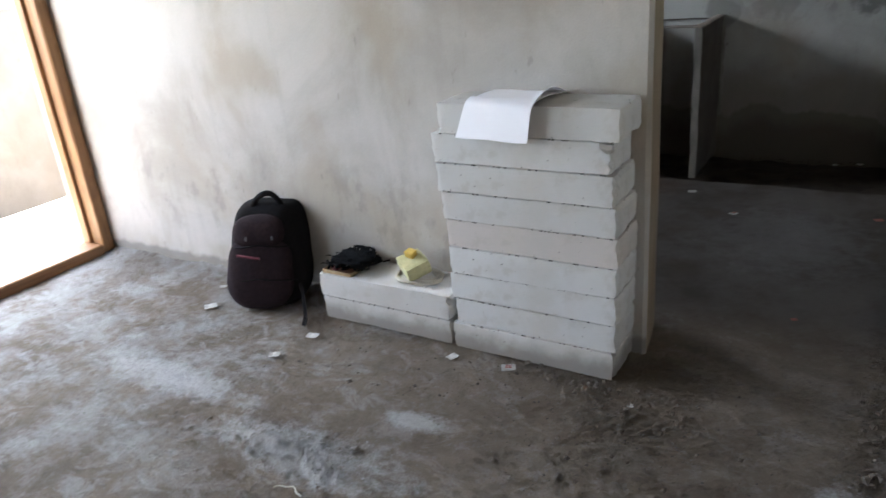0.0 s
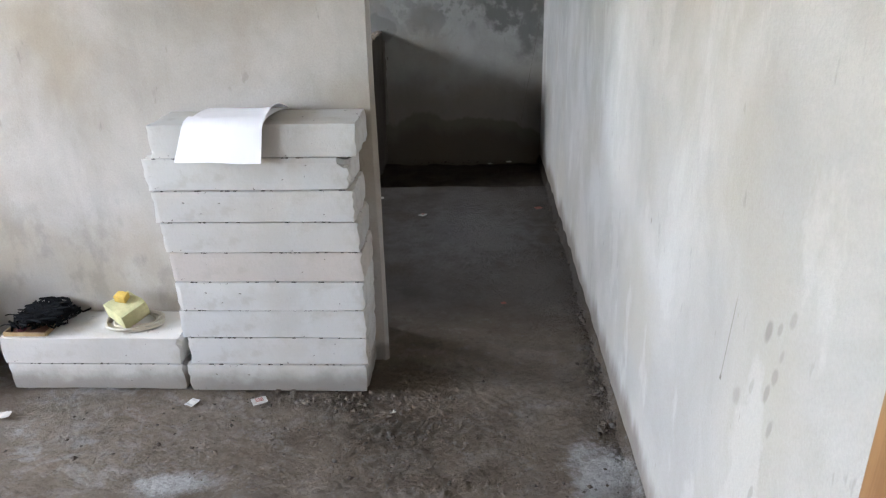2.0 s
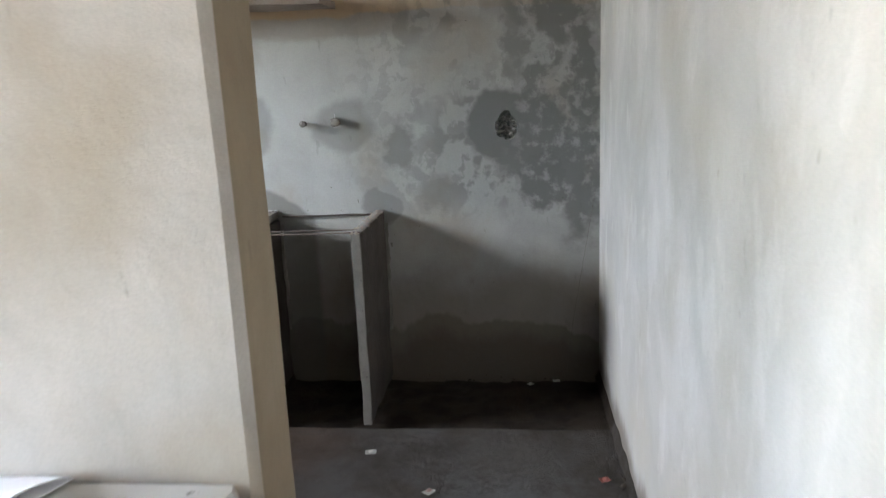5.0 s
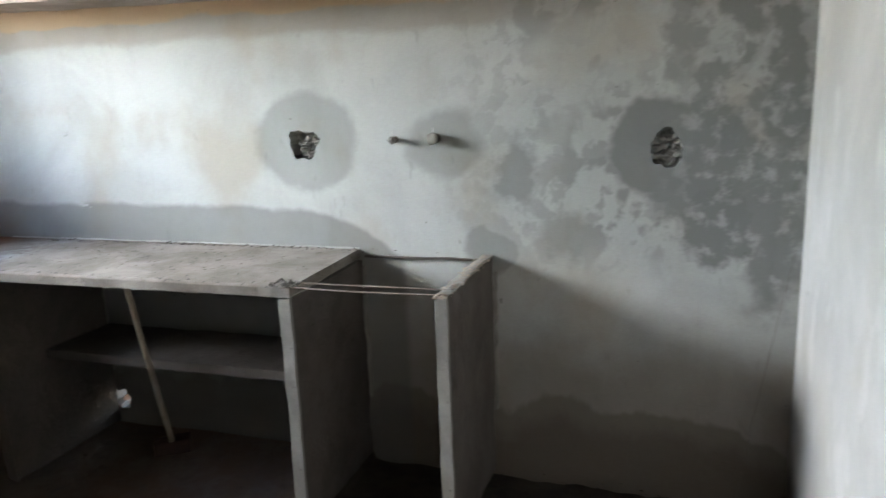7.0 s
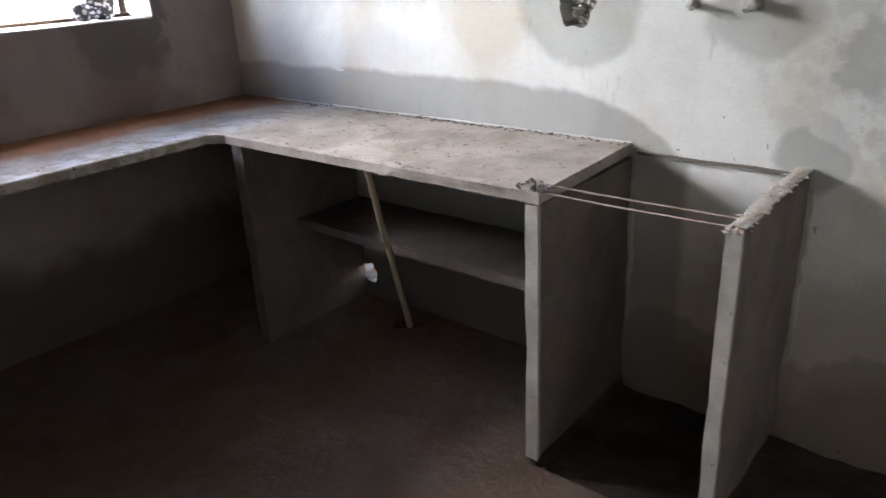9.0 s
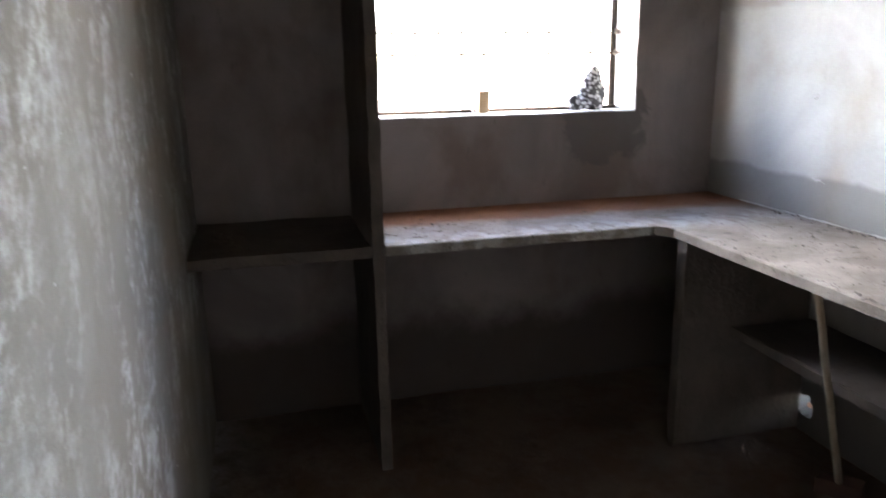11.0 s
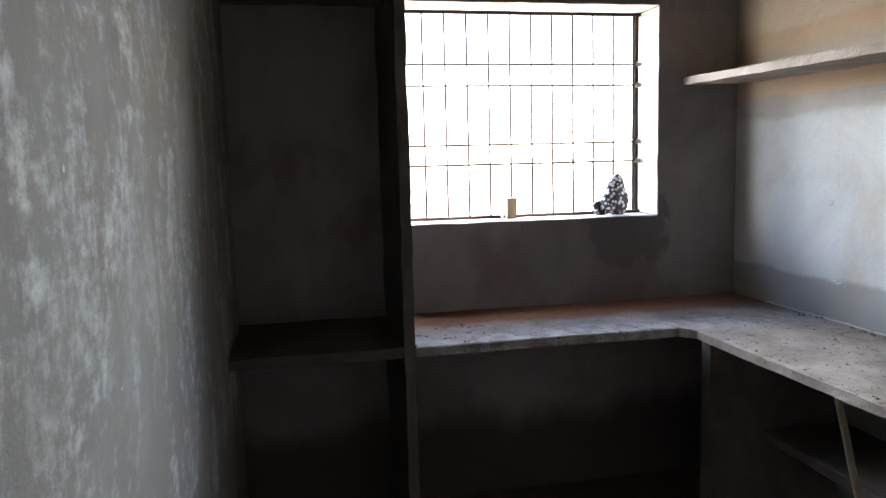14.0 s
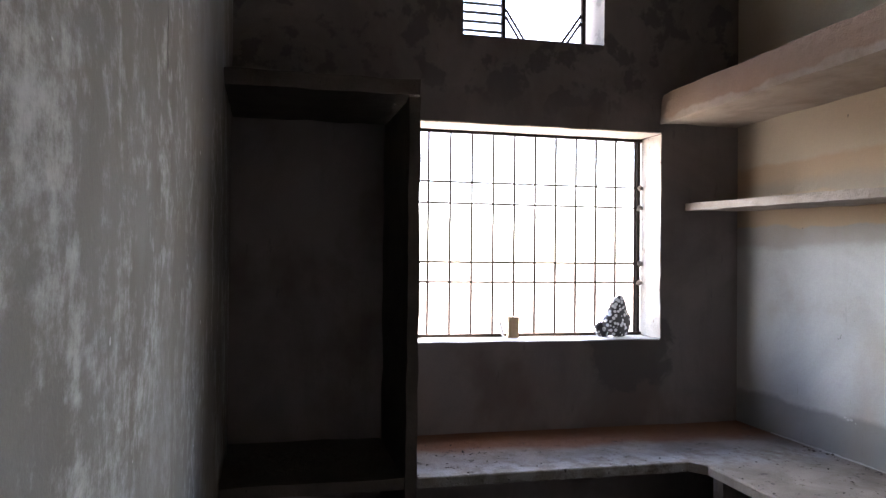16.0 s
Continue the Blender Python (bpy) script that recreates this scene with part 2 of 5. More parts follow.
def kitchen_damp_and_shade(n, col):
    """Wet rings round the pipe holes, a band over the worktop and blotches towards the corner, on the pipe wall; shade
    painted in low down.
    """
    def displaced(scale, detail, amount):
        wob = n.node("ShaderNodeVectorMath")
        wob.operation = "SCALE"
        n.put(wob.inputs[0], n.noise(scale, detail, 0.6, color=True))
        wob.inputs["Scale"].default_value = amount
        moved = n.node("ShaderNodeVectorMath")
        moved.operation = "ADD"
        n.put(moved.inputs[0], n.pos)
        n.put(moved.inputs[1], wob.outputs[0])
        return n.apart(moved.outputs[0])

    def blot(axes, half, cx, cz, rx, rz, amount, soft=0.06):
        dx = n.math("DIVIDE", n.math("SUBTRACT", axes[0], cx + half), rx)
        dz = n.math("DIVIDE", n.math("SUBTRACT", axes[2], cz + half), rz)
        d = n.math("SQRT", n.math("ADD", n.math("MULTIPLY", dx, dx), n.math("MULTIPLY", dz, dz)))
        return n.math("MULTIPLY", n.step(d, 1.0 - soft, 1.0 + soft, 1.0, 0.0), amount)

    px, py, pz = n.apart()
    calm = displaced(5, 4, 0.12)
    torn = displaced(9, 7, 0.26)
    total = None
    for args in ((calm, 0.06, -0.995, 1.29, 0.215, 0.2, 0.42, 0.1), (calm, 0.06, -0.42, 1.275, 0.15, 0.125, 0.42, 0.2), (calm, 0.06, -0.262, 0.885, 0.1, 0.085, 0.5, 0.15),
                 (calm, 0.06, 0.33, 1.25, 0.16, 0.17, 0.74, 0.1), (torn, 0.13, 0.46, 1.2, 0.2, 0.22, 0.72, 0.16), (torn, 0.13, 0.53, 1.0, 0.14, 0.15, 0.75, 0.16),
                 (torn, 0.13, 0.6, 1.75, 0.12, 0.14, 0.7, 0.25), (torn, 0.13, 0.4, 1.62, 0.06, 0.18, 0.5, 0.3), (torn, 0.13, 0.72, 1.45, 0.07, 0.3, 0.7, 0.3),
                 (torn, 0.13, 0.7, 1.0, 0.12, 0.3, 0.7, 0.3), (torn, 0.13, -0.16, 1.17, 0.09, 0.1, 0.55, 0.4), (torn, 0.13, 0.02, 0.95, 0.1, 0.1, 0.45, 0.4)):
        f = blot(*args)
        total = f if total is None else n.math("MAXIMUM", total, f)
    # small soft spots, thicker towards the corner
    spots = n.step(n.noise(8.0, 3, 0.55, n.scaled(1, 1, 0.85, (4, 4, 9)), warp=0.3), 0.49, 0.58)
    small = n.step(n.noise(19.0, 3, 0.5, n.scaled(1, 1, 0.8, (1, 4, 2)), warp=0.3), 0.52, 0.61, 0.0, 0.75)
    spots = n.math("MULTIPLY", n.math("MAXIMUM", spots, small), n.step(px, -0.7, 0.4, 0.0, 0.62))
    spots = n.math("MULTIPLY", spots, n.step(n.noise(2.3, 3, 0.5, n.scaled(1, 1, 1, (3, 1, 5))), 0.36, 0.54))
    spots = n.math("MULTIPLY", spots, n.step(pz, 0.7, 1.0, 0.1, 1.0))
    total = n.math("MAXIMUM", total, spots)
    dry = n.math("MULTIPLY", n.step(n.noise(15, 4, 0.6, n.scaled(1, 1, 1, (8, 2, 1))), 0.5, 0.68, 0.0, 0.7), n.step(px, 0.3, 0.5))
    total = n.math("MULTIPLY", total, n.math("SUBTRACT", 1.0, dry))
    # damp band over the worktop, falling off towards its end
    fall = n.math("MAXIMUM", n.math("ADD", px, 1.12), 0.0)
    top = n.math("SUBTRACT", n.math("ADD", 1.0, n.math("MULTIPLY", n.noise(3.2, 3, 0.5, n.scaled(1, 1, 0.001)), 0.09)), n.math("MULTIPLY", n.math("MULTIPLY", fall, fall), 0.75))
    over = n.math("SUBTRACT", n.math("ADD", pz, n.math("MULTIPLY", n.noise(16, 5, 0.6), 0.03)), top)
    band = n.math("MULTIPLY", n.step(over, -0.012, 0.018, 0.6, 0.0), n.step(px, -0.62, -0.58, 1.0, 0.0))
    total = n.math("MAXIMUM", total, band)
    # rising damp, black at the foot to deepen the shade there
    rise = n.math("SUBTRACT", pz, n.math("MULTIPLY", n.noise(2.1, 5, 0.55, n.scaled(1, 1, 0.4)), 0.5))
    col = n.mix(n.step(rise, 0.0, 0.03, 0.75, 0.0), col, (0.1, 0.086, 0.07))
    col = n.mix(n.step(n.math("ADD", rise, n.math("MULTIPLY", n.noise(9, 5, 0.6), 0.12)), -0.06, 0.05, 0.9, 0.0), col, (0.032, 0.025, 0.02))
    # broad brown tint painted in for the shade on the lower wall
    shade_wash = n.math("ADD", pz, n.math("MULTIPLY", n.noise(2.4, 5, 0.6, n.scaled(1, 1, 1, (5, 5, 5))), 0.4))
    col = n.mix(n.step(shade_wash, 0.6, 0.85, 0.6, 0.0), col, (0.17, 0.14, 0.108))
    # wavy brown, tan and grey bands under and over the wall shelf
    wavy = n.math("ADD", pz, n.math("MULTIPLY", n.noise(1.0, 5, 0.6, n.scaled(3, 3, 6)), 0.1))
    col = n.mix(n.math("MULTIPLY", n.step(wavy, 1.73, 1.77, 0.0, 0.5), n.step(px, -0.3, 0.1, 1.0, 0.35)), col, (0.22, 0.18, 0.135))
    col = n.mix(n.math("MULTIPLY", n.step(wavy, 1.83, 1.845, 0.0, 0.75), n.step(px, -0.2, 0.2, 1.0, 0.4)), col, (0.42, 0.29, 0.17))
    col = n.mix(n.math("MULTIPLY", n.step(wavy, 1.96, 1.98), n.step(wavy, 2.0, 2.05, 0.6, 0.0)), col, (0.3, 0.27, 0.22))
    col = n.mix(n.step(wavy, 2.1, 2.13, 0.0, 0.8), col, (0.43, 0.37, 0.28))
    specks = n.step(n.noise(1.0, 2, 0.5, n.scaled(30, 30, 22, (2, 9, 4))), 0.77, 0.8, 0.0, 0.7)
    col = n.mix(specks, col, (0.1, 0.09, 0.075))
    return n.mix(total, col, (0.098, 0.1, 0.093))


def foot_smudges(n, col):
    """Grey hand-high smudges along the lower wall."""
    x, y, z = n.apart()
    low = n.math("MULTIPLY", n.step(z, 0.1, 0.3), n.step(z, 0.45, 0.75, 1.0, 0.0))
    f = n.math("MULTIPLY", n.step(n.noise(1.0, 6, 0.65, n.scaled(7, 7, 4, (2, 2, 7))), 0.54, 0.66), low)
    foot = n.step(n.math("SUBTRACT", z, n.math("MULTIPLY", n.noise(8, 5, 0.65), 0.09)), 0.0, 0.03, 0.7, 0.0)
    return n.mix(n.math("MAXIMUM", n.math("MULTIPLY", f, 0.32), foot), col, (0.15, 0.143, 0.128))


def scratch(n, col):
    """Soft grey stains, short upright marks and one thin scratch on the east wall."""
    x, y, z = n.apart()
    cloud = n.noise(2.6, 5, 0.6, n.scaled(1, 1, 0.7, (2, 7, 1)), warp=0.5)
    col = n.mix(n.step(cloud, 0.5, 0.6, 0.0, 0.3), col, (0.36, 0.34, 0.305))
    col = n.mix(n.step(n.noise(5, 5, 0.6, n.scaled(1, 1, 0.5, (6, 1, 3))), 0.54, 0.62, 0.0, 0.35), col, (0.56, 0.545, 0.52))
    # a darker stain high on the wall, edged like a tide line
    dy, dz = n.math("DIVIDE", n.math("ADD", y, 0.72), 0.2), n.math("DIVIDE", n.math("SUBTRACT", z, 1.5), 0.2)
    d = n.math("ADD", n.math("SQRT", n.math("ADD", n.math("MULTIPLY", dy, dy), n.math("MULTIPLY", dz, dz))), n.math("MULTIPLY", n.noise(6, 4, 0.6), 0.7))
    col = n.mix(n.step(d, 1.2, 1.3, 0.5, 0.0), col, (0.3, 0.29, 0.265))
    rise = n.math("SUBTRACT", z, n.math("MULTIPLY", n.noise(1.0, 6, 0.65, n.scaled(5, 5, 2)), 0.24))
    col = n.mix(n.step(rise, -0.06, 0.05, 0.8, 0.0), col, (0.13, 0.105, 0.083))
    dash = n.step(n.noise(1.0, 2, 0.5, n.scaled(1, 34, 13, (0, 3, 1))), 0.72, 0.77, 0.0, 0.6)
    dash = n.math("MULTIPLY", dash, n.step(n.noise(2.2, 2, 0.5, n.scaled(1, 1, 1, (0, 8, 4))), 0.45, 0.58))
    col = n.mix(dash, col, (0.15, 0.13, 0.105))
    # oval scuffs at hip height
    wob = n.math("MULTIPLY", n.math("SUBTRACT", n.noise(40, 3, 0.6), 0.5), 0.5)
    for cy, cz, ry, rz, amount in ((-1.067, 0.84, 0.012, 0.024, 0.6), (-1.103, 0.863, 0.008, 0.014, 0.4), (-1.138, 0.897, 0.01, 0.018, 0.35), (-1.123, 0.828, 0.006, 0.014, 0.3), (-1.113, 0.787, 0.01, 0.018, 0.45),
                                   (-1.095, 0.745, 0.009, 0.022, 0.5), (-0.986, 0.667, 0.016, 0.022, 0.35), (-1.039, 0.721, 0.008, 0.02, 0.3), (-1.125, 0.701, 0.008, 0.022, 0.45), (-1.101, 0.554, 0.008, 0.02, 0.4)):
        uz = n.math("SUBTRACT", z, cz)
        uy = n.math("DIVIDE", n.math("ADD", n.math("SUBTRACT", y, cy), n.math("MULTIPLY", uz, 0.25)), ry)
        uz = n.math("DIVIDE", uz, rz)
        d = n.math("ADD", n.math("SQRT", n.math("ADD", n.math("MULTIPLY", uy, uy), n.math("MULTIPLY", uz, uz))), wob)
        col = n.mix(n.step(d, 0.55, 1.15, amount, 0.0), col, (0.2, 0.18, 0.15))
    off = n.math("ABSOLUTE", n.math("SUBTRACT", n.math("ADD", y, n.math("MULTIPLY", n.math("SUBTRACT", z, 0.65), 0.14)), -0.904))
    f = n.math("MULTIPLY", n.step(off, 0.001, 0.0024, 0.55, 0.0), n.math("MULTIPLY", n.step(z, 0.645, 0.65), n.step(z, 0.8, 0.85, 1.0, 0.0)))
    dot = n.math("MULTIPLY", n.step(off, 0.003, 0.005, 0.8, 0.0), n.math("MULTIPLY", n.step(z, 0.645, 0.648), n.step(z, 0.655, 0.66, 1.0, 0.0)))
    return n.mix(n.math("MAXIMUM", f, dot), col, (0.13, 0.115, 0.095))


def pale_runs(n, col):
    """Whitish lime smears, torn and upright, in a few patches, with pale specks."""
    x, y, z = n.apart()
    patch = n.step(n.noise(1.5, 3, 0.5, n.scaled(0.8, 1, 0.8, (5, 2, 3))), 0.42, 0.6)
    runs = n.noise(1.0, 8, 0.72, n.scaled(6.5, 13, 3.2, (5, 2, 3)), warp=0.35)
    runs = n.math("ADD", runs, n.math("MULTIPLY", n.math("SUBTRACT", n.noise(1.0, 5, 0.7, n.scaled(20, 60, 34, (1, 8, 3))), 0.5), 0.5))
    f = n.math("MULTIPLY", n.step(runs, 0.46, 0.7), n.math("ADD", n.math("MULTIPLY", patch, 0.8), 0.08))
    col = n.mix(f, col, (0.54, 0.55, 0.53))
    col = n.mix(n.step(n.noise(1.0, 6, 0.7, n.scaled(5.5, 20, 4, (1, 8, 3))), 0.54, 0.68, 0, 0.5), col, (0.19, 0.172, 0.145))
    specks = n.step(n.noise(1.0, 2, 0.5, n.scaled(22, 55, 40, (3, 3, 3))), 0.76, 0.79, 0.0, 0.8)
    col = n.mix(specks, col, (0.66, 0.66, 0.64))
    off = n.math("ABSOLUTE", n.math("SUBTRACT", n.math("ADD", x, n.math("MULTIPLY", n.noise(12, 3), 0.04)), -0.93))
    crack = n.math("MULTIPLY", n.step(off, 0.004, 0.009, 1.0, 0.0), n.math("MULTIPLY", n.step(z, 1.92, 1.95), n.step(z, 2.0, 2.05, 1.0, 0.0)))
    return n.mix(crack, col, (0.0675, 0.06, 0.0525))


def window_damp_and_foot(n, col):
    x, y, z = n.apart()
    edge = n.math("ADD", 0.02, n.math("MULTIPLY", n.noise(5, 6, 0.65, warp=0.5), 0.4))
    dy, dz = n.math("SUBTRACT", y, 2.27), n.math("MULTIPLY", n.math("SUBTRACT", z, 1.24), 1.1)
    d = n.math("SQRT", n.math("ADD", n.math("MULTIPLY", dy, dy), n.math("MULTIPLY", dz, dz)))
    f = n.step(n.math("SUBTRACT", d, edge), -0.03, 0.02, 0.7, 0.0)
    # near-black foot with an uneven top edge
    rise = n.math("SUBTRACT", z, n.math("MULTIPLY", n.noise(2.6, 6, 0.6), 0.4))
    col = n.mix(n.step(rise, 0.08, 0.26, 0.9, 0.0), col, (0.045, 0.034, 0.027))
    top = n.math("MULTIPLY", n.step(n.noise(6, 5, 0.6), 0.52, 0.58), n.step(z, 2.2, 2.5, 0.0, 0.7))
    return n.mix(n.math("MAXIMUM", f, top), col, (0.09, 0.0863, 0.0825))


M_ROOM = plaster("plaster_room", (0.49, 0.468, 0.44), (0.345, 0.32, 0.287), (0.36, 0.312, 0.25), (0.46, 0.68), 0.16, 0.3, foot_smudges)
M_EAST = plaster("plaster_east", (0.49, 0.47, 0.443), (0.375, 0.358, 0.332), (0.4, 0.367, 0.315), (0.44, 0.7), 0.08, 0.3, scratch)
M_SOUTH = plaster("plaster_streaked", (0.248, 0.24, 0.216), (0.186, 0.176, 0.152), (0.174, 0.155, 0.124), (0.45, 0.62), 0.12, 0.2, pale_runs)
M_NORTH = plaster("plaster_pipe_wall", (0.42, 0.42, 0.4), (0.33, 0.328, 0.31), (0.33, 0.295, 0.245), (0.5, 0.7), 0.12, 0.2, kitchen_damp_and_shade)
M_WEST = plaster("plaster_window_wall", (0.245, 0.216, 0.206), (0.16, 0.138, 0.13), (0.155, 0.118, 0.104), (0.5, 0.66), 0.2, 0.3, window_damp_and_foot)
# The wall end's brown shade is put into its plaster colour.
M_JAMB_SHADED = plaster("plaster_shaded_wall_end", (0.3, 0.24, 0.165), (0.225, 0.175, 0.117), (0.225, 0.167, 0.108), (0.4, 0.6), 0.2, 0.2)
M_OUTER = plaster("outer_render", (0.25, 0.238, 0.215), (0.2, 0.188, 0.168), (0.2, 0.18, 0.15))


def concrete(name, light, dark, dusty=0.0):
    n = Nodes(name, 0.88)
    col = n.mix(n.step(n.noise(5, 6, 0.62, warp=0.3), 0.35, 0.68), light, dark)
    pits = n.noise(38, 3, 0.7)
    col = n.mix(n.step(pits, 0.66, 0.72, 0, 0.75), col, [c * 0.35 for c in dark])
    grain = n.noise(220, 3, 0.7)
    col = n.mix(n.step(grain, 0.35, 0.75, 0, 0.25), col, [c * 0.5 for c in dark])
    n.bump(n.math("ADD", n.math("MULTIPLY", n.noise(30, 5, 0.65), 0.7), n.math("MULTIPLY", pits, -0.5)), 0.6, 0.012)
    return n.done(col)


# Concrete colour cut to near black to deepen shade under worktop and in niche.
M_SLAB_SHADED = concrete("shaded_cast_concrete", (0.0975, 0.081, 0.0675), (0.06, 0.0488, 0.0405))
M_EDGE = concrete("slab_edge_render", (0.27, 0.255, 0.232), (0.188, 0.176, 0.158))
def worktop_screed():
    """Trowelled screed with pits and a drift of red-brown dust under the window."""
    n = Nodes("worktop_screed", 0.9)
    n.bsdf.inputs["Specular IOR Level"].default_value = 0.12
    x, y, z = n.apart()
    col = n.mix(n.step(n.noise(4.5, 7, 0.65, warp=0.4), 0.35, 0.66), (0.27, 0.244, 0.214), (0.173, 0.15, 0.128))
    drift = n.math("ADD", x, n.math("MULTIPLY", n.noise(5, 5, 0.6), 0.2))
    dust = n.math("MULTIPLY", n.step(drift, -2.48, -2.34, 1.0, 0.0), 0.85)
    corner = n.math("ADD", n.math("SUBTRACT", n.math("MULTIPLY", y, 0.45), x), n.math("MULTIPLY", n.noise(7, 4), -0.25))
    dust = n.math("MAXIMUM", dust, n.math("MULTIPLY", n.step(corner, 3.45, 3.75), 0.8))
    # paler mottled strip along the front of the west arm
    pale_front = n.math("MULTIPLY", n.step(x, -2.42, -2.28), n.step(x, -2.2, -2.1, 1.0, 0.0))
    col = n.mix(n.math("MULTIPLY", n.math("MULTIPLY", pale_front, n.step(n.noise(9, 7, 0.7), 0.4, 0.6)), 0.7), col, (0.375, 0.375, 0.367))
    col = n.mix(dust, col, (0.17, 0.074, 0.034))
    pits = n.noise(26, 4, 0.7)
    col = n.mix(n.step(pits, 0.62, 0.68, 0, 0.8), col, (0.075, 0.0638, 0.0525))
    grain = n.noise(200, 3, 0.7)
    col = n.mix(n.step(grain, 0.35, 0.75, 0, 0.3), col, (0.0975, 0.0825, 0.0713))
    n.bump(n.math("SUBTRACT", n.noise(24, 6, 0.7), n.math("MULTIPLY", n.step(pits, 0.6, 0.68), 0.8)), 0.6, 0.014)
    return n.done(col)


M_TOP = worktop_screed()
M_SHELF = concrete("shelf_concrete", (0.355, 0.298, 0.248), (0.255, 0.207, 0.168))


def loft_concrete():
    """Pale rendered concrete with a brown water stain that creeps down in waves."""
    n = Nodes("stained_loft_concrete", 0.9)
    x, y, z = n.apart()
    col = n.mix(n.step(n.noise(5, 6, 0.62, warp=0.3), 0.35, 0.68), (0.38, 0.325, 0.27), (0.28, 0.23, 0.185))
    edge = n.math("ADD", z, n.math("MULTIPLY", n.noise(1.0, 5, 0.6, n.scaled(4, 4, 2)), 0.12))
    col = n.mix(n.step(edge, 0.075, 0.09, 0.0, 0.75), col, (0.26, 0.17, 0.115))
    grain = n.noise(200, 3, 0.7)
    col = n.mix(n.step(grain, 0.35, 0.75, 0, 0.2), col, (0.12, 0.1, 0.08))
    n.bump(n.noise(26, 5, 0.65), 0.5, 0.012)
    return n.done(col)


M_LOFT = loft_concrete()


def floor_material():
    """Cement floor: brown mud, pale dust that lies thicker towards the doorway, lime spills, grit."""
    n = Nodes("dusty_concrete_floor", 0.9)
    n.bsdf.inputs["Specular IOR Level"].default_value = 0.25
    x, y, z = n.apart()
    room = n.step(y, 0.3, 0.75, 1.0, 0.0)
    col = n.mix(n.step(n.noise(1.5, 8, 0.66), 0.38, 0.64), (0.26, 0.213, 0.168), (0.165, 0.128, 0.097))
    # kitchen screed coloured darker than the room's to deepen the shade in there
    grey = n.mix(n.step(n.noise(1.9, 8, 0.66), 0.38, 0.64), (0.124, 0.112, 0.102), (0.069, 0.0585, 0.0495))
    # red-brown earth over the kitchen half, its slanting edge laid where the shade begins
    earth = n.math("ADD", n.math("ADD", x, n.math("MULTIPLY", y, -0.18)), n.math("MULTIPLY", n.noise(2.2, 6, 0.65), 0.7))
    grey = n.mix(n.step(earth, -0.85, -0.2, 0.85, 0.0), grey, (0.165, 0.1, 0.063))
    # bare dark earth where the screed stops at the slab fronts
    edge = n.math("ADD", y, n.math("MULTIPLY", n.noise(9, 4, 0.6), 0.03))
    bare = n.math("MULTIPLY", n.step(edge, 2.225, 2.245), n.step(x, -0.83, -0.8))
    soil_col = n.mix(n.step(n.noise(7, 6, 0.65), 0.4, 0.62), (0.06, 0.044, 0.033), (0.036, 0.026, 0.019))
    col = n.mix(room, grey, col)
    dust = n.step(n.math("ADD", n.noise(2.6, 9, 0.72), n.step(x, -3.0, 0.5, 0.1, -0.1)), 0.46, 0.66)
    dust = n.math("MULTIPLY", dust, n.math("ADD", n.math("MULTIPLY", room, 0.8), 0.15))
    col = n.mix(dust, col, n.mix(n.step(x, -1.6, -0.2), (0.4, 0.392, 0.382), (0.29, 0.257, 0.22)))
    wisps = n.step(n.noise(6.5, 7, 0.66, n.scaled(1, 1.5, 1, (2, 4, 0)), warp=0.8), 0.5, 0.64)
    col = n.mix(n.math("MULTIPLY", n.math("MULTIPLY", wisps, room), n.step(x, -1.6, 0.3, 0.6, 0.16)), col, (0.46, 0.452, 0.44))
    hollow = n.step(n.noise(5.2, 6, 0.62, n.scaled(1, 1.4, 1, (7, 1, 0)), warp=0.6), 0.54, 0.64)
    col = n.mix(n.math("MULTIPLY", n.math("MULTIPLY", hollow, room), 0.5), col, (0.16, 0.13, 0.102))
    fine = n.noise(11, 9, 0.78)
    col = n.mix(n.math("MULTIPLY", n.step(fine, 0.53, 0.66), n.math("ADD", n.math("MULTIPLY", room, 0.46), 0.04)), col, (0.315, 0.307, 0.3))
    col = n.mix(n.step(fine, 0.36, 0.46, 0.4, 0.0), col, (0.085, 0.069, 0.055))
    col = n.mix(n.step(n.noise(2.2, 6, 0.62, n.scaled(1, 1, 1, (9, 2, 0))), 0.52, 0.66, 0, 0.5), col, n.mix(room, (0.069, 0.051, 0.036), (0.16, 0.115, 0.08)))
    # lime spills, then brown soil with the wall end's shade painted in, and a pale grey patch in the passage
    spills = [(-0.74, -0.74, 0.36, 0.1), (-1.5, -0.6, 0.35, 0.09), (0.72, -0.42, 0.1, 0.15), (-0.5, -0.46, 0.12, 0.05)]
    patches = [spill + (3.4, 0.85, (0.56, 0.56, 0.56)) for spill in spills]
    patches += [(0.15, 0.08, 0.22, 0.13, 1.6, 0.8, (0.1, 0.071, 0.044)), (0.36, 1.45, 0.36, 0.42, 3.2, 0.45, (0.2, 0.198, 0.196))]
    for cx, cy, rx, ry, ragged, amount, tint in patches:
        dx = n.math("DIVIDE", n.math("SUBTRACT", x, cx), rx)
        dy = n.math("DIVIDE", n.math("SUBTRACT", y, cy), ry)
        d = n.math("SQRT", n.math("ADD", n.math("MULTIPLY", dx, dx), n.math("MULTIPLY", dy, dy)))
        d = n.math("ADD", d, n.math("MULTIPLY", n.math("SUBTRACT", n.noise(9, 9, 0.8), 0.5), ragged))
        col = n.mix(n.step(d, 0.35, 1.35, amount, 0.0), col, tint)
    bits = n.math("MULTIPLY", n.step(n.noise(46, 5, 0.65, warp=0.4), 0.56, 0.66), n.step(n.noise(3.1, 4, 0.6, n.scaled(1, 1, 1, (2, 6, 0))), 0.42, 0.6))
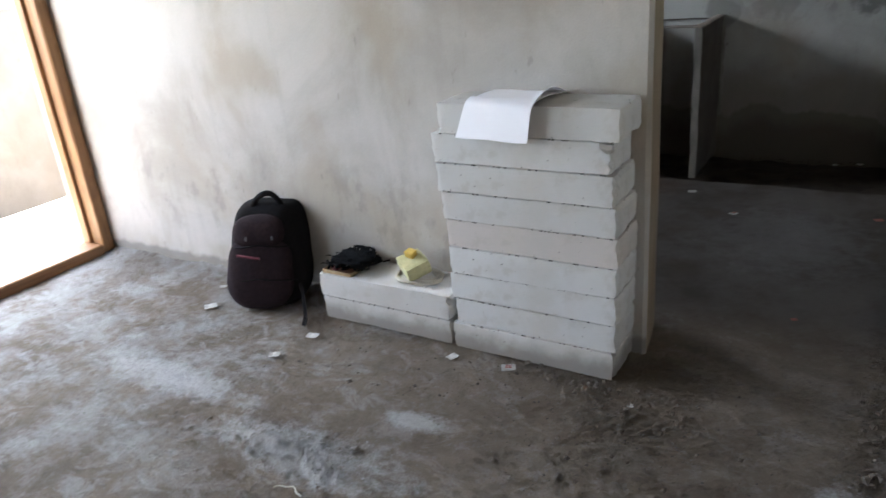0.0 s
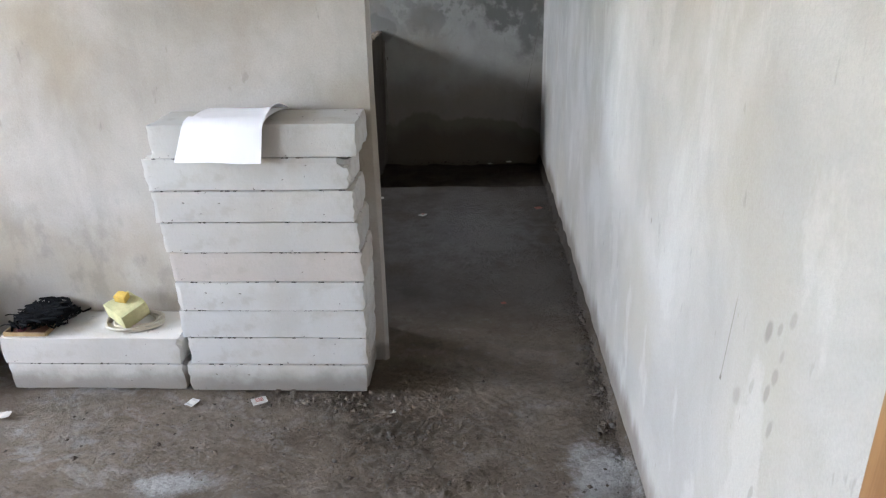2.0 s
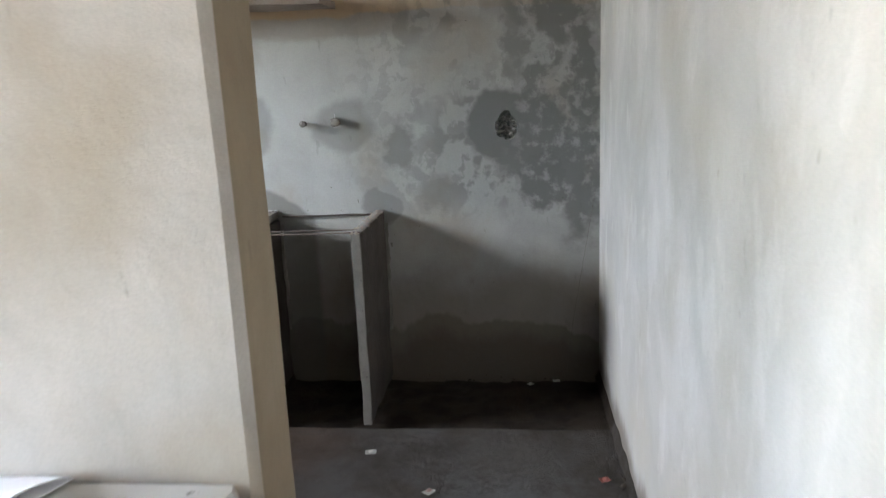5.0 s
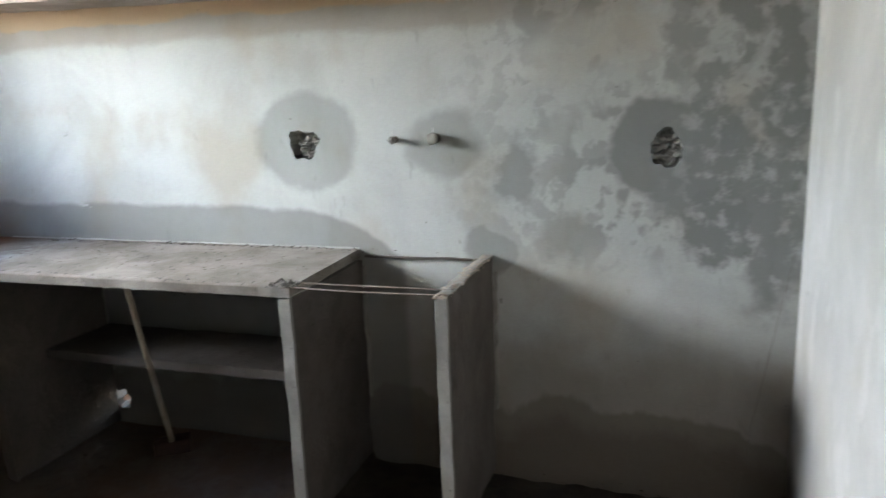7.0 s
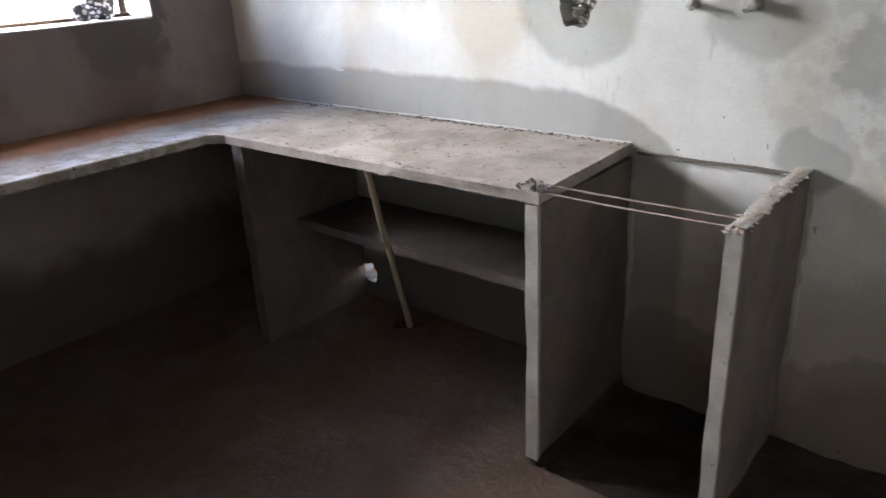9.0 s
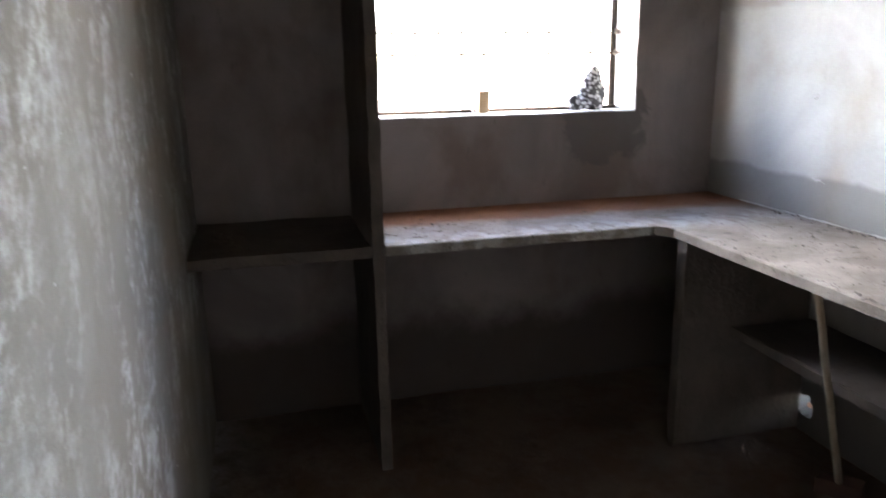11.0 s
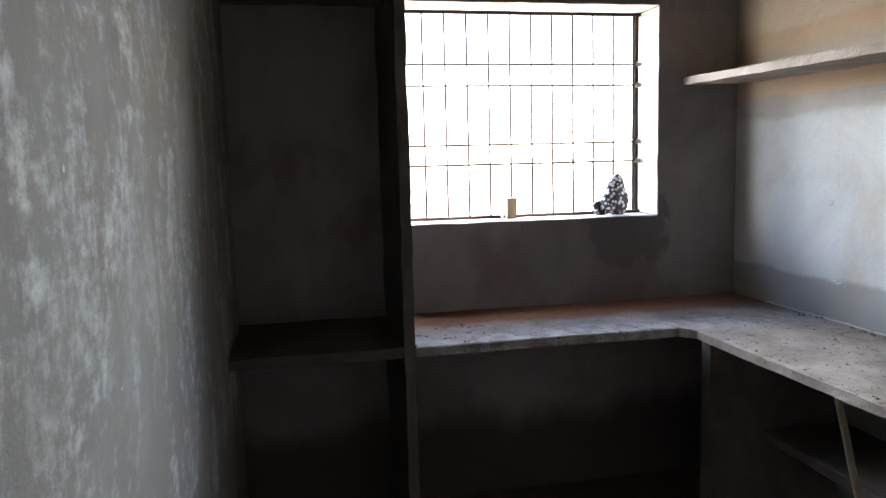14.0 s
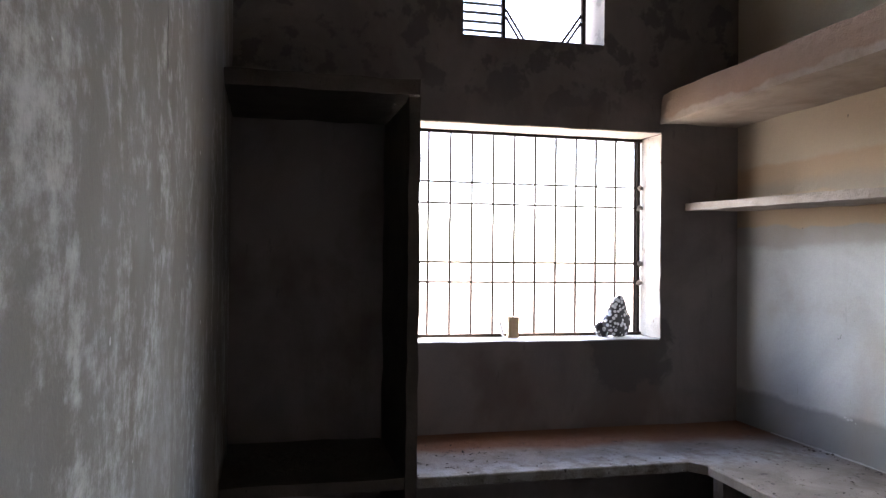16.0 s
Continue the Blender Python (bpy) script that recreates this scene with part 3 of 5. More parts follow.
    col = n.mix(n.math("MULTIPLY", n.math("MULTIPLY", bits, room), 0.45), col, (0.09, 0.07, 0.052))
    grain = n.noise(120, 4, 0.75)
    col = n.mix(n.step(grain, 0.35, 0.75, 0, 0.3), col, (0.1, 0.083, 0.07))
    col = n.mix(bare, col, soil_col)
    lumps = n.noise(24, 9, 0.78)
    n.bump(n.math("ADD", n.math("MULTIPLY", lumps, 1.5), n.math("MULTIPLY", grain, 0.2)), 1.0, 0.035)
    return n.done(col)


M_FLOOR = floor_material()


def plain(name, color, rough=0.7, metal=0.0, vary=0.2, scale=30, bump=0.15, gloss=0.5):
    n = Nodes(name, rough, metal)
    n.bsdf.inputs["Specular IOR Level"].default_value = gloss
    col = n.mix(n.step(n.noise(scale, 4, 0.6), 0.3, 0.7), color, [c * (1 - vary) for c in color])
    col = n.mix(n.step(n.noise(scale * 0.18, 3), 0.4, 0.7, 0, 0.6), col, [c * (1 - vary * 0.8) for c in color])
    n.bump(n.noise(scale * 3, 3), bump, 0.003)
    return n.done(col)


def timber(name, light, dark, along=2):
    n = Nodes(name, 0.55)
    s = [28, 28, 28]
    s[along] = 1.6
    grain = n.noise(1.0, 6, 0.6, n.scaled(*s), warp=0.8)
    col = n.mix(n.step(grain, 0.32, 0.66), light, dark)
    col = n.mix(n.step(n.noise(6, 4), 0.55, 0.7, 0, 0.35), col, [c * 0.6 for c in dark])
    n.bump(grain, 0.25, 0.004)
    return n.done(col)


M_WOOD_V = timber("brown_timber_upright", (0.315, 0.165, 0.0675), (0.21, 0.0975, 0.0375), 2)
M_WOOD_H = timber("brown_timber_sill", (0.3, 0.158, 0.0675), (0.195, 0.09, 0.0375), 1)
M_POLE = timber("bare_pole_wood", (0.315, 0.27, 0.21), (0.225, 0.18, 0.128), 2)


def block_material(name, fresh, aged, splash=0.0):
    n = Nodes(name, 0.92)
    r = n.object_random()
    col = n.mix(r, fresh, aged)
    col = n.mix(n.step(n.noise(4.5, 5, 0.6), 0.42, 0.7, 0, 0.5), col, (0.5, 0.472, 0.43))
    x, y, z = n.apart()
    dirt = n.math("MULTIPLY", n.step(n.noise(14, 5, 0.65), 0.52, 0.68), 0.35)
    col = n.mix(dirt, col, (0.43, 0.4, 0.35))
    if splash:
        foot = n.math("ADD", z, n.math("MULTIPLY", n.noise(8, 6, 0.65), 0.11))
        col = n.mix(n.step(foot, 0.08, 0.16, splash, 0.0), col, (0.2, 0.175, 0.145))
    pits = n.noise(55, 2, 0.6)
    col = n.mix(n.step(pits, 0.71, 0.74, 0, 0.85), col, (0.172, 0.155, 0.133))
    n.bump(n.math("SUBTRACT", n.noise(90, 3, 0.7), n.math("MULTIPLY", n.step(pits, 0.7, 0.76), 1.2)), 0.35, 0.004)
    return n.done(col)


M_BLOCK = block_material("aerated_concrete", (0.63, 0.625, 0.612), (0.565, 0.55, 0.525))
M_BLOCK_FOOT = block_material("mud_splashed_aerated_concrete", (0.6, 0.592, 0.575), (0.55, 0.535, 0.51), 0.75)
M_BLOCK_PINK = block_material("pinkish_aerated_concrete", (0.58, 0.53, 0.495), (0.57, 0.52, 0.485))
M_PAPER = plain("white_paper", (0.93, 0.93, 0.98), 0.6, 0, 0.05, 8, 0.05)
M_FABRIC = plain("black_nylon", (0.00936, 0.00819, 0.00897), 0.9, 0, 0.35, 60, 0.4, gloss=0.12)
M_FABRIC2 = plain("dark_purple_nylon", (0.028, 0.018, 0.021), 0.9, 0, 0.35, 60, 0.4, gloss=0.12)
M_RED = plain("dark_red_trim", (0.15, 0.02, 0.034), 0.6)
M_BUCKLE = plain("grey_plastic", (0.0858, 0.0858, 0.0936), 0.35)
M_SPONGE = plain("yellow_foam", (0.546, 0.515, 0.281), 0.95, 0, 0.25, 40, 0.5)
M_SPONGE2 = plain("orange_yellow_foam", (0.624, 0.429, 0.0936), 0.95, 0, 0.25, 40, 0.5)
M_CABLE = plain("cream_cable", (0.546, 0.499, 0.406), 0.55, 0, 0.15, 30)
M_WIRE = plain("black_wire_plastic", (0.00702, 0.0078, 0.00936), 0.92, 0, 0.3, 40, gloss=0.12)
M_TRAY = plain("red_brown_card", (0.234, 0.0936, 0.0546), 0.7, 0, 0.3, 20)
M_IRON = plain("rusty_iron", (0.06, 0.045, 0.038), 0.9, 0.0, 0.45, 50, gloss=0.1)
M_REBAR = plain("dusty_rebar", (0.234, 0.187, 0.156), 0.8, 0.2, 0.35, 50)
M_PIPE = plain("dull_pipe", (0.156, 0.125, 0.101), 0.7, 0.1, 0.4, 40)
M_BRICK = plain("red_brick", (0.062, 0.03, 0.022), 0.9, 0, 0.35, 25, 0.5)
M_HOLE_BRICK = plain("orange_brick", (0.36, 0.2, 0.11), 0.9, 0, 0.35, 25, 0.5)
M_DIRT = plain("dry_mortar_crumbs", (0.117, 0.0952, 0.0757), 0.95, 0, 0.4, 25, 0.5)
M_SCRAP = plain("scrap_paper", (0.53, 0.515, 0.484), 0.7, 0, 0.15, 40)
M_SCRAP_RED = plain("scrap_red_print", (0.312, 0.101, 0.078), 0.7, 0, 0.2, 40)
M_TAN = timber("tan_block_wood", (0.42, 0.3, 0.16), (0.33, 0.22, 0.11), 2)
M_GROUND = plain("sunlit_earth", (0.3, 0.24, 0.185), 0.95, 0, 0.25, 2, 0.4)
M_PAVE = plain("sunlit_terrace", (0.468, 0.429, 0.374), 0.9, 0, 0.2, 3, 0.3)

# ---- the structure ----
XE, YN, XW, XD = 0.828, 2.815, -2.817, -2.96      # east wall, pipe wall, window wall, doorway wall
YA, YB, XA = 0.205, 0.465, 0.052                # the dividing wall: room side, kitchen side, free end
YS, ZC = -4.2, 3.25                             # back wall of the room, ceiling


def spans(*parts):
    """Coordinates with a step of their own for each stretch: (start, end, step), ..."""
    out = []
    for a, b, step in parts:
        n = max(1, round((b - a) / step))
        out += [a + (b - a) * k / n for k in range(n)]
    return out + [parts[-1][1]]


def soil(x, y):
    """How thickly soil and mortar droppings lie at a place."""
    def spot(cx, cy, rx, ry):
        return math.exp(-((x - cx) / rx) ** 2 - ((y - cy) / ry) ** 2)
    f = 0.35 + 0.9 * max(0.0, noise.noise(Vector((x * 1.7, y * 1.7, 3.0))))
    f += 0.6 * spot(0.12, -0.19, 0.26, 0.1) + 0.9 * spot(-0.12, -0.05, 0.2, 0.035) + 0.5 * spot(-0.8, -0.03, 0.5, 0.03)
    f += 0.7 * spot(-2.0, 0.13, 0.6, 0.07) + 0.6 * spot(0.1, -0.5, 0.25, 0.15) + 0.3 * spot(-0.8, -0.7, 0.25, 0.07)
    f += 0.9 * math.exp(-((x - XE) / 0.07) ** 2) * (1.0 if y < 2.0 else 0.4)
    return f * (1.0 if y < 0.3 else 0.35)


def floor_mesh():
    bm = bmesh.new()
    xs = spans((XD - 0.05, -2.5, 0.05), (-2.5, -1.3, 0.0125), (-1.3, XE + 0.05, 0.0085))
    ys = spans((YS - 0.05, -1.3, 0.07), (-1.3, -0.75, 0.0125), (-0.75, 0.22, 0.0085), (0.22, YN + 0.05, 0.028))
    rows = []
    for y in ys:
        row = []
        for x in xs:
            p = Vector((x, y, 0))
            z = 0.006 * noise.noise(p * 2.3) + 0.003 * noise.noise(p * 9) - 0.006
            if y > -1.35:
                t = noise.turbulence(p * 17, 3, False, noise_basis="PERLIN_ORIGINAL")
                clod = max(0.0, noise.noise(p * 37) + 0.8 * noise.noise(p * 78) - 0.2)
                s = soil(x, y)
                z += s * (0.005 * t + 0.023 * clod + 0.007 * max(0.0, noise.noise(p * 13) - 0.1))
                # trowel strokes left in the soft soil beside the stack
                mark = math.exp(-((x - 0.14) / 0.15) ** 2 - ((y + 0.19 - 0.35 * (x - 0.14)) / 0.07) ** 2)
                if mark > 0.02:
                    w = math.sin(2 * math.pi * (x * 0.86 - y * 0.5) / 0.032 + 2.5 * noise.noise(p * 9))
                    z += mark * 0.016 * max(0.0, w) * max(0.0, 0.45 + 1.2 * noise.noise(p * 22))
            if y > 2.24 and x > -0.78:
                z += -0.03 + 0.012 * noise.noise(p * 14)
            row.append(bm.verts.new((x, y, z)))
        rows.append(row)
    for a, b in zip(rows, rows[1:]):
        for i in range(len(xs) - 1):
            bm.faces.new((a[i], a[i + 1], b[i + 1], b[i]))
    return bm


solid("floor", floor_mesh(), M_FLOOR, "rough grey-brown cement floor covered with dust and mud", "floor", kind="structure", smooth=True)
solid("ceiling", box(XD - 0.3, XE + 0.25, YS - 0.25, YN + 0.25, ZC, ZC + 0.15), M_SLAB_SHADED, "bare cast concrete ceiling slab", "ceiling", kind="structure")

W_Y0, W_Y1, W_Z0, W_Z1 = 1.16, 2.408, 1.268, 2.235
V_Y0, V_Y1, V_Z0, V_Z1 = 1.44, 2.112, 2.625, 3.02
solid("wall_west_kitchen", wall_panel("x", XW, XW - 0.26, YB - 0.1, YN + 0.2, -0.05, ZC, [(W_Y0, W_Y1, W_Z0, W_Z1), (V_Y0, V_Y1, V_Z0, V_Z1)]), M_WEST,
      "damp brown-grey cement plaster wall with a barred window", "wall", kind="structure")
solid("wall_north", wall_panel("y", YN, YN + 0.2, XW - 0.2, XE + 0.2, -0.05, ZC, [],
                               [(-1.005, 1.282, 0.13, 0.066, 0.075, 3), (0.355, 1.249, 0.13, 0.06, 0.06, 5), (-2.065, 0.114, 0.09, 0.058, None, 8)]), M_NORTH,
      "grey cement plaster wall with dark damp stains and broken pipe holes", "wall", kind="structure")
def bent_east():
    bm = wall_panel("x", XE, XE + 0.2, YS - 0.2, YN + 0.1, -0.05, ZC, [(-2.382, -1.384, -0.05, 2.1)])
    for v in bm.verts:
        if v.co.y > 2:
            v.co.x -= 0.034
    return bm


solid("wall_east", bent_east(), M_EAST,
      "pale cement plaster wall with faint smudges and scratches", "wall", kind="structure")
D_Y0, D_Y1, D_Z1 = -1.35, 0.19, 2.1
# The second opening is unseen, added to let light onto stack and east wall.
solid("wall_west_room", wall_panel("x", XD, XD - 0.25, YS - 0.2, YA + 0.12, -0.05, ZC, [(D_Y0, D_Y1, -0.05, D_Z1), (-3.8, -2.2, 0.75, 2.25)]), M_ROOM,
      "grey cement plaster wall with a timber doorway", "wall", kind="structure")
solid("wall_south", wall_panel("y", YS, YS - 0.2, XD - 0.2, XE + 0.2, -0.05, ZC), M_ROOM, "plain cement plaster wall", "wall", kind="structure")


def divider():
    bm = bmesh.new()
    low, high = [], []
    pts = [(XD - 0.05, YA), (XA - 0.012, YA), (XA, YA + 0.012), (XA - 0.032, YB - 0.03), (XA - 0.046, YB), (XD - 0.05, YB)]
    n = 26
    rings = []
    for k in range(n + 1):
        z = -0.05 + (ZC + 0.05) * k / n
        rings.append([bm.verts.new((x + (0.005 * noise.noise(Vector((i * 3.3, 1.7, z * 3))) if 0 < i < 5 else 0), y, z)) for i, (x, y) in enumerate(pts)])
    for a, b in zip(rings, rings[1:]):
        for i in range(len(pts)):
            j = (i + 1) % len(pts)
            f = bm.faces.new((a[i], a[j], b[j], b[i]))
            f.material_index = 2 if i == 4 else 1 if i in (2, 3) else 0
    bm.faces.new(rings[0])
    bm.faces.new(rings[-1])
    return bm


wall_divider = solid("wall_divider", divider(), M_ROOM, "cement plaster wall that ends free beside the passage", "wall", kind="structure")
wall_divider.data.materials.append(M_JAMB_SHADED)
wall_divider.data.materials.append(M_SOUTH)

# ---- doorway to the outside, with its timber frame ----
door_1 = thing("door_1", "open doorway with a brown timber frame and sill", "door", (XD, (D_Y0 + D_Y1) / 2, 0), kind="structure")
FX0, FX1 = XD - 0.09, XD + 0.055
part("jamb", box(FX0, FX1, D_Y1 - 0.055, D_Y1 + 0.01, 0.0, D_Z1, 0.006), M_WOOD_V, door_1)
part("jamb", box(FX0, FX1, D_Y0, D_Y0 + 0.065, 0.0, D_Z1, 0.006), M_WOOD_V, door_1)
part("head", box(FX0, FX1, D_Y0 + 0.066, D_Y1 - 0.056, D_Z1 - 0.07, D_Z1, 0.006), M_WOOD_H, door_1)
part("sill", box(FX0, FX1, D_Y0 + 0.066, D_Y1 - 0.056, -0.02, 0.05, 0.006), M_WOOD_H, door_1)
part("stop", box(FX0 + 0.003, FX0 + 0.06, D_Y1 - 0.075, D_Y1 - 0.056, 0.05, D_Z1 - 0.07, 0.003), M_WOOD_V, door_1)

door_2 = thing("door_2", "closed brown timber door in its frame", "door", (XE, -1.88, 0), kind="structure")
part("jamb", box(XE - 0.012, XE + 0.1, -1.472, -1.386, 0.0, 2.098, 0.004), M_WOOD_V, door_2)
part("jamb", box(XE - 0.012, XE + 0.1, -2.38, -2.292, 0.0, 2.098, 0.004), M_WOOD_V, door_2)
part("head", box(XE - 0.012, XE + 0.1, -2.29, -1.474, 2.02, 2.098, 0.004), M_WOOD_H, door_2)
part("leaf", box(XE + 0.02, XE + 0.06, -2.289, -1.475, 0.005, 2.015, 0.003), M_WOOD_V, door_2)

# ---- barred window ----
window_1 = thing("window_1", "unglazed window with thin rusty iron bars", "window", (-3.0, 1.78, W_Z0), kind="structure")
GX = -3.0
k = 0
y = 1.745 - 0.104 * 5
while y < W_Y1 - 0.03:
    part("bar", box(GX - 0.005, GX + 0.005, y - 0.0043, y + 0.0043, W_Z0 + 0.006, W_Z1 - 0.008, 0.0008), M_IRON, window_1)
    y += 0.104
for z in (1.527, 1.619, 1.892, 1.99):
    part("cross_bar", box(GX + 0.004, GX + 0.009, W_Y0 + 0.003, W_Y1 - 0.004, z - 0.0045, z + 0.0045, 0.0008), M_IRON, window_1)
for y0, y1, z0, z1 in ((W_Y0 + 0.004, W_Y1 - 0.004, W_Z0 + 0.003, W_Z0 + 0.018), (W_Y0 + 0.004, W_Y1 - 0.004, W_Z1 - 0.018, W_Z1 - 0.003)):
    part("grille_rail", box(GX - 0.01, GX + 0.01, y0, y1, z0, z1, 0.002), M_IRON, window_1)
part("grille_stile", box(GX - 0.01, GX + 0.01, W_Y1 - 0.032, W_Y1 - 0.014, W_Z0 + 0.019, W_Z1 - 0.019, 0.002), M_IRON, window_1)
for z in (1.527, 1.619, 1.892, 1.99):
    bm = bmesh.new()
    bmesh.ops.create_icosphere(bm, subdivisions=1, radius=0.016, matrix=Matrix.Translation((GX + 0.012, W_Y1 - 0.018, z)))
    for v in bm.verts:
        v.co += noise.noise_vector(v.co * 70) * 0.006
    part("mortar_dab", bm, M_SHELF, window_1)

def reveal_plaster():
    n = Nodes("pale_reveal_plaster", 0.9)
    x, y, z = n.apart()
    col = n.mix(n.step(n.noise(6, 6, 0.6), 0.35, 0.65), (0.52, 0.49, 0.44), (0.42, 0.385, 0.335))
    col = n.mix(n.step(n.noise(34, 6, 0.7, n.scaled(1, 1, 0.6)), 0.58, 0.66, 0.0, 0.75), col, (0.2, 0.13, 0.085))
    n.bump(n.noise(40, 5, 0.65), 0.5, 0.008)
    return n.done(col)


M_REVEAL = reveal_plaster()
part("reveal", rough_box(XW - 0.258, XW + 0.002, W_Y1 - 0.004, W_Y1 + 0.003, W_Z0 + 0.003, W_Z1 - 0.005, 0.03, 0.002, 21, 0.001), M_REVEAL, window_1, "pale stained plaster at the side")
part("reveal", rough_box(XW - 0.258, XW + 0.002, W_Y0 + 0.002, W_Y1 - 0.005, W_Z1 - 0.004, W_Z1 + 0.003, 0.03, 0.002, 22, 0.001), M_REVEAL, window_1, "pale stained plaster overhead")

# ---- ventilator above the window ----
window_2 = thing("window_2", "small high ventilator with iron louvres and crossed bars", "window", (-2.95, 1.78, V_Z0), kind="structure")
VX = -2.95
for i in range(9):
    z = V_Z0 + 0.02 + i * 0.042
    bm = box(-0.016, 0.016, V_Y0 + 0.006, 1.655, -0.0035, 0.0035, 0.001)
    bm.transform(Matrix.Translation((VX, 0, z)) @ Matrix.Rotation(radians(32), 4, "Y"))
    part("louvre_slat", bm, M_IRON, window_2)
part("mullion", box(VX - 0.012, VX + 0.012, 1.657, 1.675, V_Z0 + 0.003, V_Z1 - 0.003, 0.002), M_IRON, window_2)
part("stile", box(VX - 0.012, VX + 0.012, 2.055, 2.075, V_Z0 + 0.003, V_Z1 - 0.003, 0.002), M_IRON, window_2)
for (ya, za), (yb, zb) in (((1.676, 2.80), (1.78, 2.645)), ((1.676, 2.765), (1.755, 2.645)), ((2.054, 2.80), (1.945, 2.645)), ((2.054, 2.765), (1.972, 2.645))):
    part("diagonal_bar", tube([(VX, ya, za), (VX, yb, zb)], 0.006, 6), M_IRON, window_2)
part("bottom_rail", box(VX - 0.012, VX + 0.012, 1.676, 2.054, V_Z0 + 0.003, V_Z0 + 0.018, 0.002), M_IRON, window_2)

# ---- outside ----
bm = bmesh.new()
bmesh.ops.create_grid(bm, x_segments=40, y_segments=40, size=300, matrix=Matrix.Translation((0, 0, -0.35)))
solid("ground", bm, M_GROUND, "bare sunlit earth around the building", "ground", kind="structure")
solid("terrace", rough_box(-4.35, XD - 0.105, -6.0, 4.0, -0.3, -0.03, 0.4, 0.004, 3, 0.01), M_PAVE, "sunlit cement terrace outside the doorway", "terrace", kind="structure")
solid("boundary_wall", rough_box(-5.25, -5.05, -9.0, 1.7, -0.35, 1.25, 0.4, 0.006, 4, 0.01), M_OUTER, "sunlit rendered boundary wall across the yard", "wall", kind="structure")

# ---- kitchen: cast concrete worktop, supports, shelves ----
ZT = 0.871
CF_X, CF_Y = -2.216, 2.23


def worktop():
    bm = bmesh.new()
    line = []

    def run(a, b, n):
        for i in range(n):
            f = i / n
            line.append((a[0] + (b[0] - a[0]) * f, a[1] + (b[1] - a[1]) * f))
    run((XW, 1.137), (CF_X, 1.137), 8)
    run((CF_X, 1.137), (CF_X, CF_Y - 0.045), 18)
    run((CF_X, CF_Y - 0.045), (CF_X + 0.06, CF_Y), 2)
    run((CF_X + 0.06, CF_Y), (-0.772, CF_Y), 24)
    run((-0.772, CF_Y), (-0.79, YN), 8)
    run((-0.79, YN), (XW, YN), 20)
    run((XW, YN), (XW, 1.137), 16)
    ends = []
    for z in (ZT - 0.036, ZT - 0.005, ZT):
        ring = []
        for x, y in line:
            p = Vector((x, y, z))
            front = (abs(x - CF_X) < 1e-3 or abs(y - CF_Y) < 1e-3)
            w = noise.noise_vector(p * 14) * 0.0045
            inset = 0.005 if (front and z == ZT) else 0
            ring.append(bm.verts.new((x + (w.x if front else 0) - (inset if abs(x - CF_X) < 1e-3 else 0), y + (w.y if front else 0) + (inset if abs(y - CF_Y) < 1e-3 else 0), z + w.z * 0.6)))
        ends.append(ring)
    for a, b in zip(ends, ends[1:]):
        for i in range(len(line)):
            j = (i + 1) % len(line)
            bm.faces.new((a[i], a[j], b[j], b[i]))
    bm.faces.new(ends[0])
    bm.faces.new(ends[-1])
    return bm


worktop_ob = solid("worktop", worktop(), M_TOP, "L-shaped rough cast concrete kitchen worktop on slabs", "worktop", (0, 0, 0))
for x0, x1, z1, label in ((-2.133, -2.072, ZT - 0.038, "upright concrete slab that carries the worktop corner"), (-0.822, -0.778, ZT - 0.038, "upright concrete slab under the worktop end"),
                          (-0.288, -0.246, ZT - 0.006, "free upright concrete slab with a crumbling top")):
    slab = thing("support_slab", label, "concrete slab", ((x0 + x1) / 2, CF_Y, 0), group="worktop supports")
    part("panel", rough_box(x0 + 0.002, x1 - 0.002, CF_Y + 0.021, YN - 0.003, 0.0, z1 - 0.004, 0.06, 0.003, x0 * 5, 0.004), M_SLAB_SHADED, slab)
    # The corner slab's edge takes the shade-darkened concrete, the others the pale render.
    part("front_edge", rough_box(x0, x1, CF_Y + 0.003, CF_Y + 0.022, 0.0, z1, 0.05, 0.002, x0 * 3, 0.003), M_SLAB_SHADED if x0 < -2 else M_EDGE, slab, "rendered slab front edge")
    if x0 > -0.5:
        part("top_edge", rough_box(x0, x1, CF_Y + 0.023, YN - 0.004, z1 - 0.006, z1 + 0.004, 0.03, 0.003, 4, 0.003), M_EDGE, slab, "crumbling mortar top")
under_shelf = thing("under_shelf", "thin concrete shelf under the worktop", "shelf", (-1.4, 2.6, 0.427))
part("slab", rough_box(-2.07, -0.824, 2.461, YN - 0.003, 0.445, 0.482, 0.07, 0.002, 4, 0.003), M_SLAB_SHADED, under_shelf)
part("front_edge", rough_box(-2.07, -0.824, 2.449, 2.46, 0.444, 0.483, 0.04, 0.002, 5, 0.002), M_SLAB_SHADED, under_shelf)
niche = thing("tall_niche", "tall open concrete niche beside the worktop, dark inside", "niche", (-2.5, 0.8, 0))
part("partition", rough_box(XW + 0.003, CF_X - 0.012, 1.092, 1.132, 0.0, 2.2, 0.08, 0.003, 6, 0.004), M_SLAB_SHADED, niche, "thin upright concrete partition")
part("partition_edge", rough_box(CF_X - 0.013, CF_X + 0.001, 1.09, 1.134, 0.0, 2.2, 0.05, 0.002, 6, 0.003), M_SLAB_SHADED, niche)
part("shelf", rough_box(XW + 0.003, CF_X - 0.002, YB + 0.003, 1.09, 0.83, 0.875, 0.08, 0.003, 7, 0.004), M_SLAB_SHADED, niche, "concrete shelf darkened for the niche's shade")
